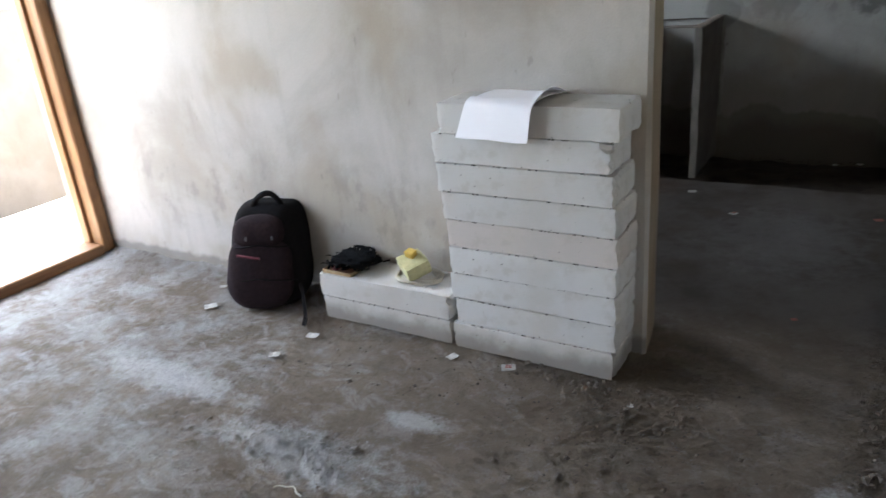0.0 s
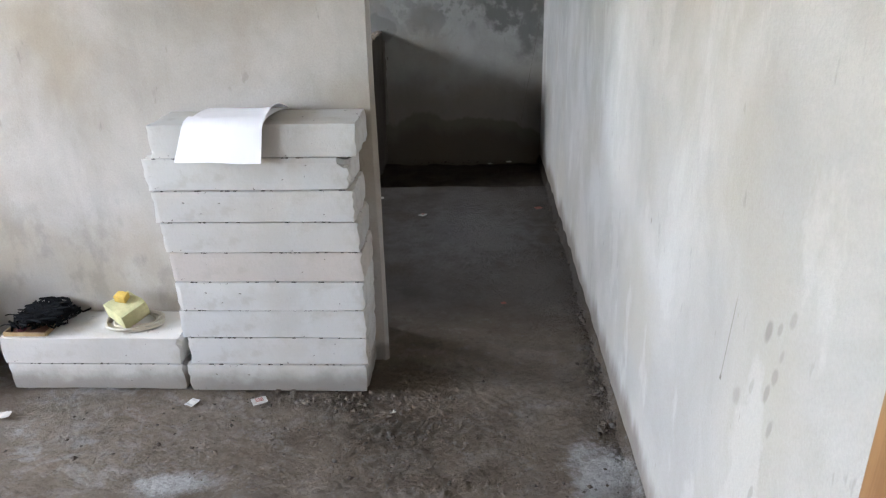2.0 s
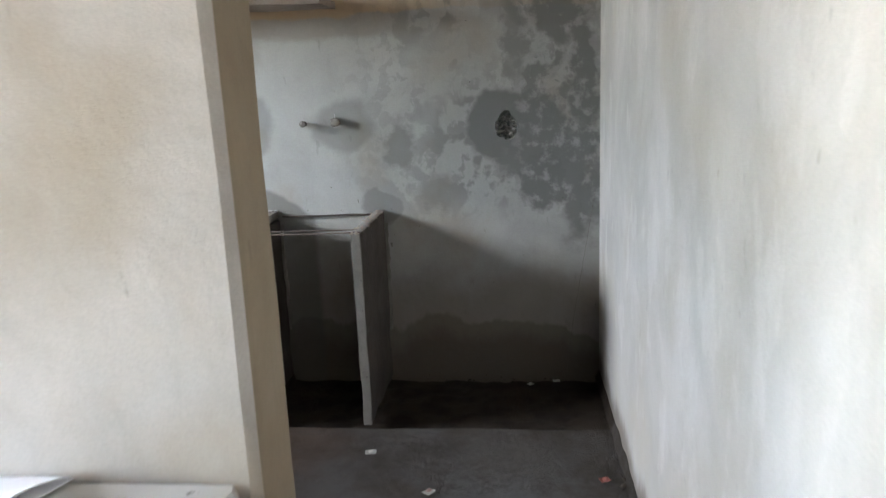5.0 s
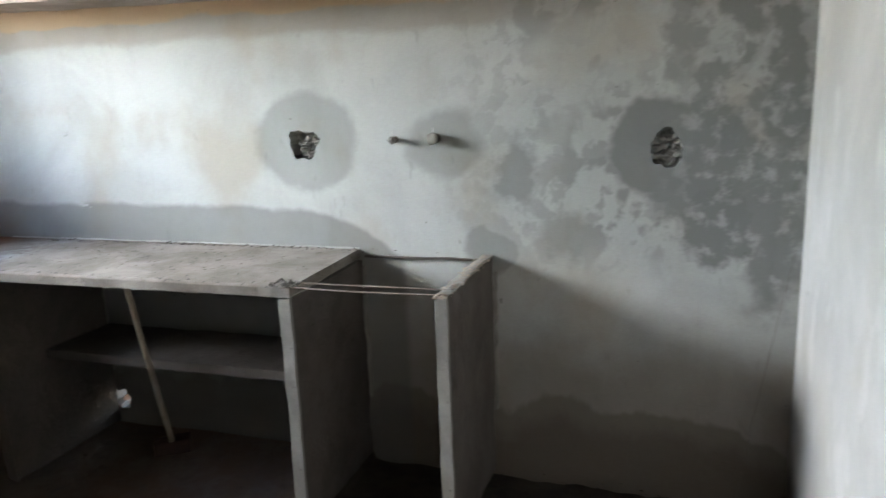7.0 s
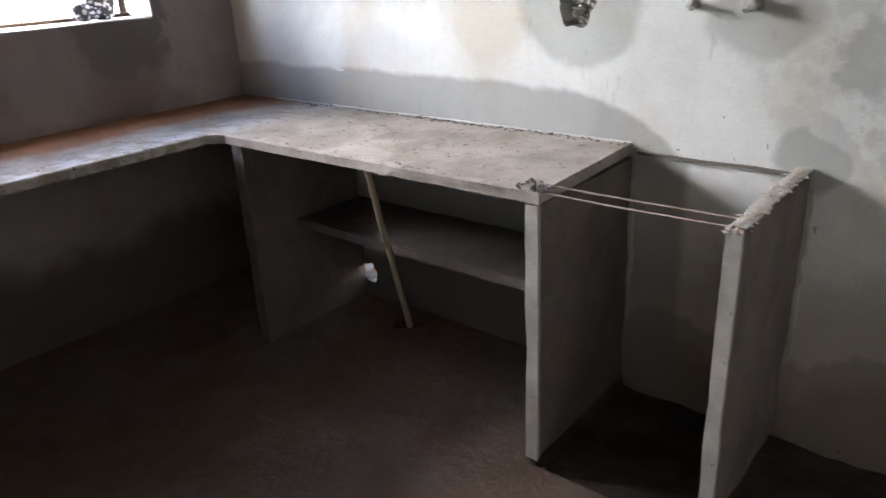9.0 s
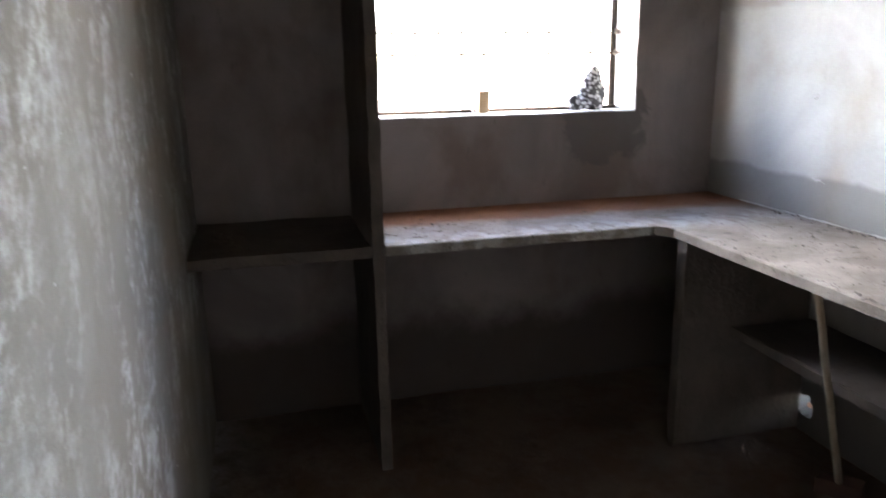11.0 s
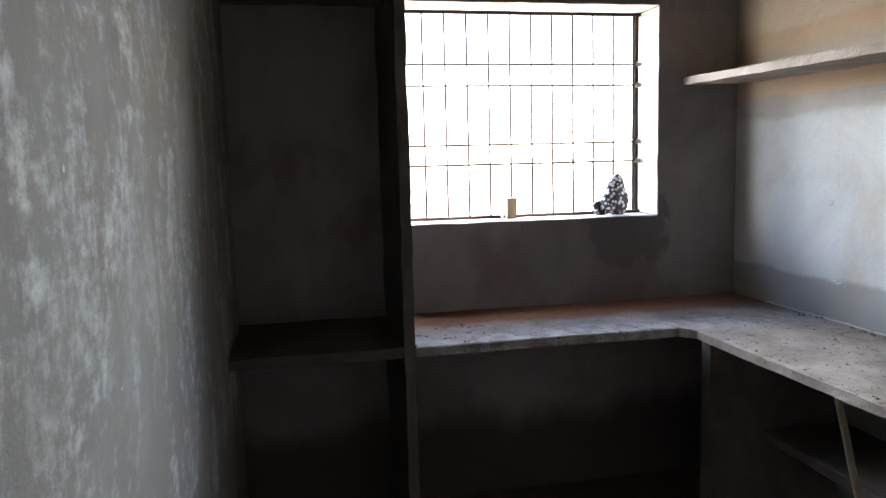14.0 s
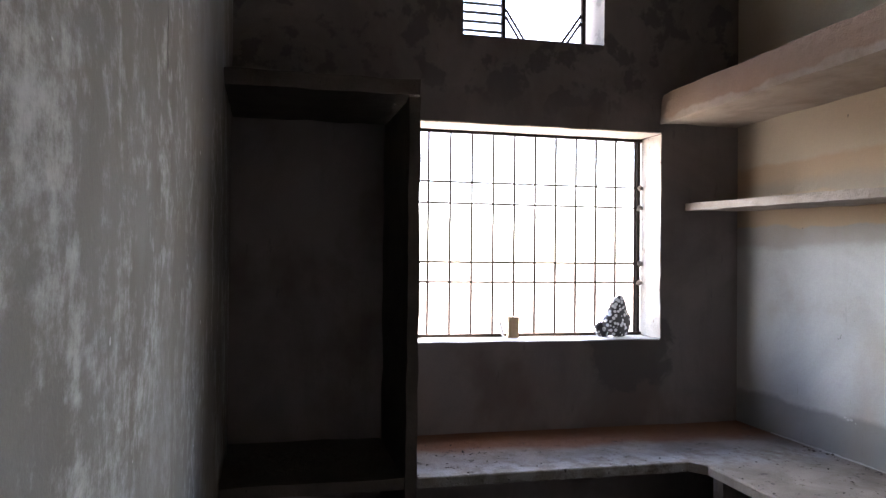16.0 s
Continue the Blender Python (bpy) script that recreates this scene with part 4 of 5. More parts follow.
part("cover_slab", rough_box(XW + 0.003, CF_X, YB + 0.003, 1.134, 2.202, 2.262, 0.08, 0.003, 8, 0.004), M_SLAB_SHADED, niche, "concrete slab closing the top")
loft = thing("loft", "deep concrete loft slab high on the pipe wall", "loft", (-1, 2.6, 2.28))
part("slab", rough_box(XW + 0.003, XE - 0.003, 2.413, YN - 0.003, 2.275, 2.41, 0.1, 0.004, 9, 0.005), M_LOFT, loft)
part("front_edge", rough_box(XW + 0.003, XE - 0.003, 2.398, 2.412, 2.272, 2.413, 0.05, 0.003, 11, 0.004), M_LOFT, loft, "rendered front edge")
wall_shelf = thing("wall_shelf", "long thin concrete shelf on the pipe wall", "shelf", (-1.6, 2.6, 1.85))
for name, y0, y1, z0, step, seed in (("slab", 2.538, YN - 0.003, -0.038, 0.08, 10), ("front_edge", 2.525, 2.5375, -0.039, 0.04, 13)):
    bm = rough_box(XW + 0.003, -0.42, y0, y1, z0, 0.0, step, 0.002, seed, 0.003)
    for v in bm.verts:
        v.co.z += 1.909 - 0.024 * (v.co.x + 2.8)
    part(name, bm, M_SHELF, wall_shelf, "rendered front edge" if name == "front_edge" else "")


def fillet(x, y0, y1, depth, height, seed):
    """A rough mortar fillet along the foot of the east wall."""
    bm = bmesh.new()
    n = int((y1 - y0) / 0.035)
    rows = []
    for i in range(n + 1):
        y = y0 + (y1 - y0) * i / n
        d = depth * (0.55 + 0.9 * abs(noise.noise(Vector((y * 7, seed, 0)))))
        h = height * (0.55 + 0.9 * abs(noise.noise(Vector((y * 5, seed, 4)))))
        x1 = x - (0.034 * max(0.0, (y + 1.4) / 4.3)) + 0.01
        rows.append([bm.verts.new(p) for p in ((x1, y, -0.02), (x1 - 0.01 - d, y, -0.012), (x1 - 0.01 - d * 0.45, y, h * 0.4), (x1 - 0.013, y, h), (x1, y, h + 0.004))])
    for a, b in zip(rows, rows[1:]):
        for i in range(4):
            bm.faces.new((a[i], a[i + 1], b[i + 1], b[i]))
    return bm


solid("baseboard", fillet(XE, -1.4, YN - 0.01, 0.03, 0.05, 3.0), M_FLOOR, "rough muddy mortar fillet along the wall foot", "baseboard", kind="structure")


def soil_ridge():
    """A crumbly heap of soil swept against the foot of the dividing wall."""
    bm = bmesh.new()
    rows = []
    n = 150
    for i in range(n + 1):
        x = XD + 0.06 + (1.66 * i / n)
        big = 0.35 + 0.9 * max(0.0, 0.35 + noise.noise(Vector((x * 3.1, 4.0, 0))))
        row = []
        for k in range(9):
            f = k / 8
            y = YA + 0.004 - f * 0.15 * big
            z = 0.034 * big * (1 - f) ** 1.7 - 0.006
            p = Vector((x, y, 0))
            z += (0.014 * noise.noise(p * 21) + 0.009 * noise.noise(p * 47)) * (1 - f * 0.7)
            row.append(bm.verts.new((x, y + 0.01 * noise.noise(p * 15) * (k > 0), max(-0.012, z))))
        rows.append(row)
    for a, b in zip(rows, rows[1:]):
        for k in range(8):
            bm.faces.new((a[k], a[k + 1], b[k + 1], b[k]))
    return bm


solid("soil_ridge", soil_ridge(), M_FLOOR, "crumbly dark soil swept against the wall foot", "soil", kind="stuff", smooth=True)


def joint(points, radius, seed):
    """A smeared bead of pale mortar along an inner corner."""
    pts = []
    for a, b in zip(points, points[1:]):
        a, b = Vector(a), Vector(b)
        n = max(2, int((b - a).length / 0.03))
        pts += [a.lerp(b, i / n) for i in range(n)]
    pts.append(Vector(points[-1]))
    bm = tube(pts, radius, 6)
    for v in bm.verts:
        v.co += noise.noise_vector(v.co * 22 + Vector((seed, 0, 0))) * radius * 0.9
    return bm


M_LIME = concrete("lime_mortar", (0.4, 0.395, 0.375), (0.29, 0.28, 0.265))
part("wall_joint", joint([(XW + 0.25, YN, ZT + 0.001), (-0.79, YN, ZT + 0.001)], 0.0045, 1), M_LIME, worktop_ob, "pale mortar bead along the wall")
for ob in [o for o in scene.objects if o.name.startswith("support_slab")]:
    x = ob.location.x
    part("wall_joint", joint([(x + 0.024, YN, 0.25), (x + 0.024, YN, 0.8)], 0.009, x), M_EDGE, ob, "mortar bead at the wall")
part("window_sill", rough_box(XW - 0.255, XW + 0.004, W_Y0 + 0.004, W_Y1 - 0.004, W_Z0 - 0.004, W_Z0 + 0.003, 0.04, 0.002, 3, 0.001), M_LIME, window_1, "rough pale mortar sill")

# ---- room: block stack ----
def sawn_block(x0, x1, y0, y1, z0, z1, seed, bevel):
    """An aerated block with torn, crumbling ends."""
    bm = rough_box(x0, x1, y0, y1, z0, z1, 0.02, 0.0007, seed, bevel)
    for v in bm.verts:
        for end, sign in ((x1, 1), (x0, -1)):
            if abs(v.co.x - end) < 0.01:
                edge = min(abs(v.co.z - z0), abs(v.co.z - z1), abs(v.co.y - y0)) < 0.012
                v.co.x -= sign * (0.003 + 0.016 * abs(noise.noise(v.co * 47 + Vector((seed, 0, 0))))) * (1.0 if edge else 0.25)
    if seed == 21:
        # the second block has lost its front corner
        for v in bm.verts:
            if v.co.x > x1 - 0.03 and v.co.y < 0.03 and v.co.z > z1 - 0.03:
                v.co.y += 0.016 + 0.01 * noise.noise(v.co * 60)
                v.co.z -= 0.01
    return bm


for i, (x0, x1) in enumerate(((-0.604, 0.022), (-0.637, -0.008), (-0.626, 0.004), (-0.617, 0.012), (-0.606, 0.017), (-0.602, 0.014), (-0.609, 0.014), (-0.598, 0.010), (-0.611, 0.004))):
    z1 = 0.92 - 0.1022 * i
    solid("concrete_block", sawn_block(x0, x1 + 0.004, 0.0 + 0.004 * math.sin(i * 2.1), 0.2, z1 - 0.1002, z1, i + 20, 0.0013), M_BLOCK_PINK if i == 4 else M_BLOCK_FOOT if i == 8 else M_BLOCK,
          "pinkish grey aerated concrete block in a stack" if i == 4 else "pale grey aerated concrete block in a stack", "concrete block", (x0, 0, z1 - 0.1012), group="stacked blocks")
for i in range(2):
    z1 = 0.2 - 0.1 * i
    solid("concrete_block", sawn_block(-1.248 + 0.008 * i, -0.62, 0.004, 0.2, z1 - 0.0984, z1, i + 40, 0.0013), M_BLOCK_FOOT if i else M_BLOCK,
          "pale grey aerated concrete block lying low beside the stack", "concrete block", (-1.24, 0, z1 - 0.1), group="stacked blocks")


# ---- paper leaf hung over the stack ----
def sheet(lift, inset, curl):
    """One leaf: flat at the back, bulged at the block's edge, hanging in front."""
    bm = bmesh.new()
    nu, nv = 16, 30
    top, low = [], []
    for thick, rows in ((0.0, low), (0.0012, top)):
        for j in range(nv + 1):
            v = j / nv
            row = []
            for i in range(nu + 1):
                u = i / nu
                if v < 0.55:
                    s = v / 0.55
                    y = 0.2 - 0.185 * s
                    z = 0.924 + 0.016 * math.sin(min(1.0, s * 1.15) * math.pi * 0.55) * (0.5 + 0.5 * u)
                else:
                    s = (v - 0.55) / 0.45
                    a = min(1.0, s / 0.3) * math.pi / 2
                    y = 0.015 - 0.026 * math.sin(a) - 0.012 * s - 0.024 * u * min(1.0, s / 0.3)
                    z = 0.94 - 0.02 * (1 - math.cos(a)) - max(0.0, s - 0.3) / 0.7 * (0.108 - inset)
                x0 = -0.479 + 0.012 * min(1, v / 0.55) - 0.054 * max(0, v - 0.55) / 0.45
                x1 = -0.219 - 0.016 * min(1, v / 0.55) - 0.019 * max(0, v - 0.55) / 0.45
                x = x0 + (x1 - x0) * u
                # the loose edge curls upwards behind the fold
                lip = max(0.0, u - 0.78) / 0.22
                z += curl * lip * lip * math.sin(math.pi * min(1, v / 0.6)) if v < 0.6 else 0
                x -= 0.012 * lip * lip * curl * 20 * (1 if v < 0.6 else 0.2)
                z += 0.0015 * math.sin(u * 9 + v * 4)
                row.append(bm.verts.new((x, y - thick * (v > 0.6), z + lift + thick)))
            rows.append(row)
    for rows, flip in ((top, False), (low, True)):
        for j in range(nv):
            for i in range(nu):
                q = (rows[j][i], rows[j][i + 1], rows[j + 1][i + 1], rows[j + 1][i])
                bm.faces.new(q[::-1] if flip else q)
    rim = [(0, i) for i in range(nu)] + [(j, nu) for j in range(nv)] + [(nv, i) for i in range(nu, 0, -1)] + [(j, 0) for j in range(nv, 0, -1)]
    for (a, b), (c, d) in zip(rim, rim[1:] + rim[:1]):
        bm.faces.new((top[a][b], top[c][d], low[c][d], low[a][b]))
    return bm


paper = thing("paper_sheets", "white folded paper sheets hung over the top block", "paper", (-0.36, 0.1, 0.921))
part("sheet", sheet(0.0, 0.004, 0.0), M_PAPER, paper, smooth=True)
part("sheet", sheet(0.0025, 0.0, 0.018), M_PAPER, paper, smooth=True)


# ---- things on the low blocks ----
def lump(center, half, power=2.6, nu=28, nv=18, turn=0.0, lean=0.0, crumple=0.0, seed=0, taper=0.0):
    """A soft bulging body: a superellipsoid, leaned back, with creases."""
    bm = bmesh.new()

    def sp(v, e):
        return math.copysign(abs(v) ** e, v)
    e = 2.0 / power
    rings = []
    for j in range(nv + 1):
        b = -math.pi / 2 + math.pi * j / nv
        ring = []
        for i in range(nu):
            a = 2 * math.pi * i / nu
            p = Vector((sp(math.cos(b), e) * sp(math.cos(a), e), sp(math.cos(b), e) * sp(math.sin(a), e), sp(math.sin(b), e)))
            k = 1 - taper * (p.z * 0.5 + 0.5)
            q = Vector((p.x * half[0] * k, p.y * half[1] * k, p.z * half[2]))
            q += noise.noise_vector(q * 9 + Vector((seed, 0, 0))) * crumple
            q.y += lean * (q.z + half[2])
            ring.append(q)
        rings.append(ring)
    m = Matrix.Translation(center) @ Matrix.Rotation(turn, 4, "Z")
    verts = [[bm.verts.new(m @ q) for q in ring] for ring in rings]
    for a, b in zip(verts, verts[1:]):
        for i in range(nu):
            bm.faces.new((a[i], a[(i + 1) % nu], b[(i + 1) % nu], b[i]))
    bmesh.ops.remove_doubles(bm, verts=bm.verts, dist=0.0005)
    return bm


def placed(m, pts):
    return [m @ Vector(p) for p in pts]


def backpack(x, y):
    turn = radians(24)
    m = Matrix.Translation((x, y, 0)) @ Matrix.Rotation(turn, 4, "Z")
    bag = thing("backpack", "black backpack with a dark red stripe leaning on the wall", "backpack", (x, y, 0))

    def front(px, pz):
        """A point on the leaning front of the pocket."""
        return m @ Vector((px, -0.118 + 0.20 * pz - 0.02 * math.cos(px * 8), pz))
    part("body", lump(m @ Vector((0.012, 0.01, 0.222)), (0.19, 0.108, 0.224), 3.8, 40, 28, turn, 0.2, 0.013, 3, 0.2), M_FABRIC, bag, smooth=True)
    pocket = part("front_pocket", lump(m @ Vector((-0.012, -0.075, 0.165)), (0.158, 0.058, 0.155), 3.0, 32, 20, turn, 0.24, 0.011, 8, 0.1), M_FABRIC2, bag, "dark purple-black front pocket", smooth=True)
    top_pocket = part("top_pocket", lump(m @ Vector((-0.01, -0.022, 0.345)), (0.125, 0.05, 0.062), 3.0, 28, 16, turn, 0.3, 0.004, 5, 0.14), M_FABRIC2, bag, smooth=True)
    arc = [(-0.05 + 0.135 * i / 12, 0.06 + 0.004 * math.sin(i), 0.425 + 0.062 * math.sin(math.pi * i / 12) ** 0.7) for i in range(13)]
    part("handle", tube(placed(m, arc), 0.0125, 10), M_FABRIC, bag, smooth=True)
    strap = [(0.15, -0.03, 0.12), (0.185, -0.1, 0.085), (0.205, -0.15, 0.035), (0.217, -0.19, 0.01), (0.229, -0.255, 0.006)]
    bm = bmesh.new()
    for p in strap:
        w = m @ Vector(p)
        for dx in (-0.011, 0.011):
            for dz in (0, 0.003):
                bm.verts.new((w.x + dx, w.y, w.z + dz))
    vs = list(bm.verts)
    for i in range(len(strap) - 1):
        a, b = vs[4 * i:4 * i + 4], vs[4 * i + 4:4 * i + 8]
        for p, q in ((0, 2), (2, 3), (3, 1), (1, 0)):
            bm.faces.new((a[p], a[q], b[q], b[p]))
    bm.faces.new((vs[0], vs[1], vs[3], vs[2]))
    bm.faces.new((vs[-4], vs[-2], vs[-1], vs[-3]))
    part("strap", bm, M_FABRIC, bag)
    stripe = [front(-0.085 + 0.1 * i / 8, 0.262 - 0.002 * i) + Vector((0, -0.0065, 0)) for i in range(9)]
    part("stripe", tube(stripe, 0.006, 6), M_RED, pocket, "dark red trim stripe")
    for px in (-0.055, 0.06):
        bm = bmesh.new()
        c = front(px, 0.325) + Vector((0, 0.012, 0))
        bmesh.ops.create_uvsphere(bm, u_segments=12, v_segments=8, radius=0.006, matrix=Matrix.Translation(c) @ Matrix.Diagonal((1, 0.5, 1.8, 1)))
        part("zip_pull", bm, M_BUCKLE, top_pocket, "grey zip pull")
    for pz, half in ((0.30, 0.135), (0.155, 0.15)):
        pts = [front(-half + 2 * half * i / 14, pz - 0.02 * abs(i - 7) / 7) + Vector((0, 0.004 + 0.03 * (abs(i - 7) / 7) ** 3, 0)) for i in range(15)]
        part("zip", tube(pts, 0.0035, 6), M_FABRIC, pocket)
    # it slumps to one side
    slump = Matrix.Shear("XY", 4, (0.07, 0.0))
    for child in bag.children_recursive:
        child.data.transform(slump)
    return bag


backpack(-1.578, 0.03)

# card tray with a tangle of black wire
tray = thing("card_tray", "shallow red-brown card tray", "tray", (-1.15, 0.1, 0.2))
part("base", box(-1.222, -1.085, 0.018, 0.17, 0.2012, 0.204), M_TRAY, tray)
for x0, x1, y0, y1 in ((-1.225, -1.083, 0.012, 0.0175), (-1.225, -1.083, 0.1705, 0.176), (-1.2285, -1.2228, 0.012, 0.176), (-1.0845, -1.079, 0.018, 0.17)):
    part("rim", box(x0, x1, y0, y1, 0.2012, 0.216, 0.001), M_TAN, tray)
part("red_scrap", lump((-1.185, 0.05, 0.212), (0.016, 0.016, 0.008), 2.5, 12, 8, 0.3, 0, 0.004), M_RED, tray, "crumpled red scrap", smooth=True)

rnd = random.Random(12)
tangle = thing("wire_tangle", "tangled heap of thin black wires in the tray", "wires", (-1.12, 0.1, 0.205))
for k in range(75):
    c = Vector((-1.125 + rnd.uniform(-0.055, 0.06), 0.095 + rnd.uniform(-0.06, 0.06), 0.212))
    a0, r0 = rnd.uniform(0, 6.28), rnd.uniform(0.018, 0.05)
    pts = []
    for i in range(14):
        a = a0 + i * rnd.uniform(0.22, 0.42)
        pts.append(c + Vector((math.cos(a) * r0 * 1.2, math.sin(a) * r0, 0.004 + 0.05 * abs(math.sin(i * 0.3 + a0)) * (1 - 3 * r0))))
    part("wire", tube(pts, rnd.uniform(0.0016, 0.0045), 6), M_WIRE, tangle, smooth=True)
part("wire_end", tube([(-1.09, 0.13, 0.225), (-1.05, 0.165, 0.222), (-1.03, 0.172, 0.212), (-1.01, 0.19, 0.216)], 0.004, 6), M_WIRE, tangle, smooth=True)
for x, y, z in ((-1.15, 0.08, 0.243), (-1.1, 0.1, 0.24), (-1.095, 0.06, 0.222), (-1.13, 0.05, 0.228)):
    part("metal_tip", box(x - 0.006, x + 0.006, y - 0.004, y + 0.004, z, z + 0.005, 0.001), M_SCRAP, tangle, "pale wire tip")

# coil of cream cable
coil = []
for i in range(150):
    a = i * 0.26
    r = 0.07 + 0.012 * math.sin(i * 0.071) + 0.006 * math.sin(i * 0.9)
    coil.append((-0.815 + r * 1.22 * math.cos(a), 0.112 + r * 0.92 * math.sin(a), 0.2055 + 0.011 * (0.5 + 0.5 * math.sin(i * 0.113 + 1))))
solid("cable_coil", tube(coil, 0.0042, 6), M_CABLE, "coil of cream electric cable under the foam block", "cable", (-0.815, 0.11, 0.2), smooth=True)
foam = Matrix.Translation((-0.83, 0.112, 0.23)) @ Matrix.Rotation(radians(19), 4, "X") @ Matrix.Rotation(radians(-36), 4, "Z")
bm = rough_box(-0.056, 0.056, -0.05, 0.05, 0.0, 0.062, 0.02, 0.0012, 3, 0.004)
bm.transform(foam)
solid("foam_block", bm, M_SPONGE, "pale yellow square foam block on the cable coil", "foam block", (-0.832, 0.105, 0.218))
bm = rough_box(-0.021, 0.021, -0.017, 0.017, 0.0, 0.027, 0.01, 0.001, 5, 0.003)
bm.transform(foam @ Matrix.Translation((-0.016, 0.006, 0.0615)) @ Matrix.Rotation(radians(24), 4, "Z"))
solid("foam_piece", bm, M_SPONGE2, "small orange-yellow foam piece on the foam block", "foam piece", (-0.842, 0.112, 0.276))

# ---- kitchen things ----
for y, sag in ((2.25, 0.004), (2.31, 0.002)):
    pts = [(-0.80 + 0.55 * i / 20, y + 0.0006 * math.sin(i), 0.866 - sag * math.sin(math.pi * i / 20)) for i in range(21)]
    solid("reinforcing_bar", tube(pts, 0.003, 8), M_REBAR, "thin dusty steel bar across two slab tops", "steel bar", (-0.8, y, 0.866), group="bars over the gap", smooth=True)
solid("plaster_ledge", rough_box(-0.766, -0.29, YN - 0.012, YN - 0.001, 0.838, 0.85, 0.03, 0.002, 2, 0.002), M_SLAB_SHADED, "thin mortar ledge on the wall in the gap", "ledge", (-0.5, YN, 0.84))
pole = [Vector((-1.430, 2.247, 0.839)).lerp(Vector((-1.607, 2.585, 0.064)), i / 12) + Vector((0.0015 * math.sin(i * 1.3), 0, 0)) for i in range(13)]
solid("prop_pole", tube(pole, 0.0105, 8, None, 0.0125), M_POLE, "thin bare wooden pole propping the worktop", "pole", (-1.61, 2.6, 0.07), smooth=True)
bm = rough_box(-0.075, 0.075, -0.04, 0.04, 0.0, 0.06, 0.03, 0.002, 3, 0.004)
bm.transform(Matrix.Translation((-1.625, 2.61, 0.0)) @ Matrix.Rotation(radians(35), 4, "Z"))
solid("brick", bm, M_BRICK, "loose red brick under the foot of the pole", "brick", (-1.62, 2.61, 0))
for x, z, r, out in ((-0.615, 1.295, 0.012, 0.04), (-0.455, 1.298, 0.018, 0.04)):
    stub = thing("pipe_stub", "short dull pipe end sticking out of the wall", "pipe", (x, YN, z), group="pipe ends")
    pipe = part("pipe", tube([(x, YN + 0.03, z), (x, YN - out, z)], r, 14), M_PIPE, stub, smooth=True)
    bm = bmesh.new()
    bmesh.ops.create_icosphere(bm, subdivisions=2, radius=r * 1.25, matrix=Matrix.Translation((x, YN - out, z)))
    for v in bm.verts:
        v.co += noise.noise_vector(v.co * 120) * 0.006
        v.co.y = YN - out + (v.co.y - YN + out) * 0.6
    part("mortar_cap", bm, M_EDGE, stub, "crumbled mortar at the pipe end")
    bm = tube([(x, YN - out, z + r), (x + 0.004, YN - out - 0.006, z + r + 0.022)], 0.0012, 5)
    part("frayed_end", bm, M_SCRAP, pipe)

# Added brick piece, orange so that the light in the hole looks warm.
bm = rough_box(-0.055, 0.055, -0.06, 0.06, -0.01, 0.022, 0.012, 0.006, 9, 0.004)
bm.transform(Matrix.Translation((-2.075, YN + 0.115, 0.06)) @ Matrix.Rotation(radians(16), 4, "X") @ Matrix.Rotation(radians(10), 4, "Y"))
solid("broken_brick", bm, M_HOLE_BRICK, "orange brick piece added in the wall hole to warm its glow", "brick", (-2.062, YN + 0.125, 0.068))

# window sill: upright wood block, splinter, dotted bag
solid("wood_offcut", rough_box(-2.965, -2.93, 1.7, 1.752, 1.2695, 1.37, 0.03, 0.001, 4, 0.002), M_TAN, "upright tan wood offcut on the window sill", "wood block", (-2.95, 1.725, 1.27))
bm = rough_box(-0.02, 0.02, -0.006, 0.006, 0.0, 0.1, 0.03, 0.001, 6, 0.002)
bm.transform(Matrix.Translation((-2.985, 1.69, 1.2695)) @ Matrix.Rotation(radians(16), 4, "X"))
solid("board_scrap", bm, M_PAPER, "white board scrap leaning by the wood offcut", "board", (-2.985, 1.69, 1.27))


def dotted():
    n = Nodes("dotted_dark_plastic", 0.5)
    v = n.node("ShaderNodeTexVoronoi", Vector=n.pos, Scale=52.0)
    n.bump(n.noise(60, 3), 0.4, 0.004)
    return n.done(n.mix(n.step(v.outputs["Distance"], 0.4, 0.5), (0.8, 0.8, 0.82), (0.045, 0.04, 0.045)))


M_DOTS = dotted()
sack = thing("plastic_bag", "crumpled dark plastic bag with white dots on the sill", "bag", (-2.95, 2.2, 1.27))
part("bag", lump((-2.948, 2.258, 1.366), (0.045, 0.088, 0.1), 2.0, 56, 36, 0.2, 0, 0.03, 31, 0.42), M_DOTS, sack)
part("bag_fold", lump((-2.944, 2.17, 1.306), (0.028, 0.05, 0.036), 2.0, 34, 20, 0.1, 0, 0.024, 9, 0.4), M_DOTS, sack)

# thin wire that hangs in the corner
wire = [(0.765, 2.75, 0.93), (0.745, 2.755, 0.8), (0.722, 2.755, 0.66), (0.70, 2.76, 0.52), (0.665, 2.77, 0.3), (0.63, 2.775, 0.004)]
solid("loose_wire", tube(wire, 0.0008, 5), M_PIPE, "thin dull wire leaning in the wall corner", "wire", (0.63, 2.77, 0), smooth=True)

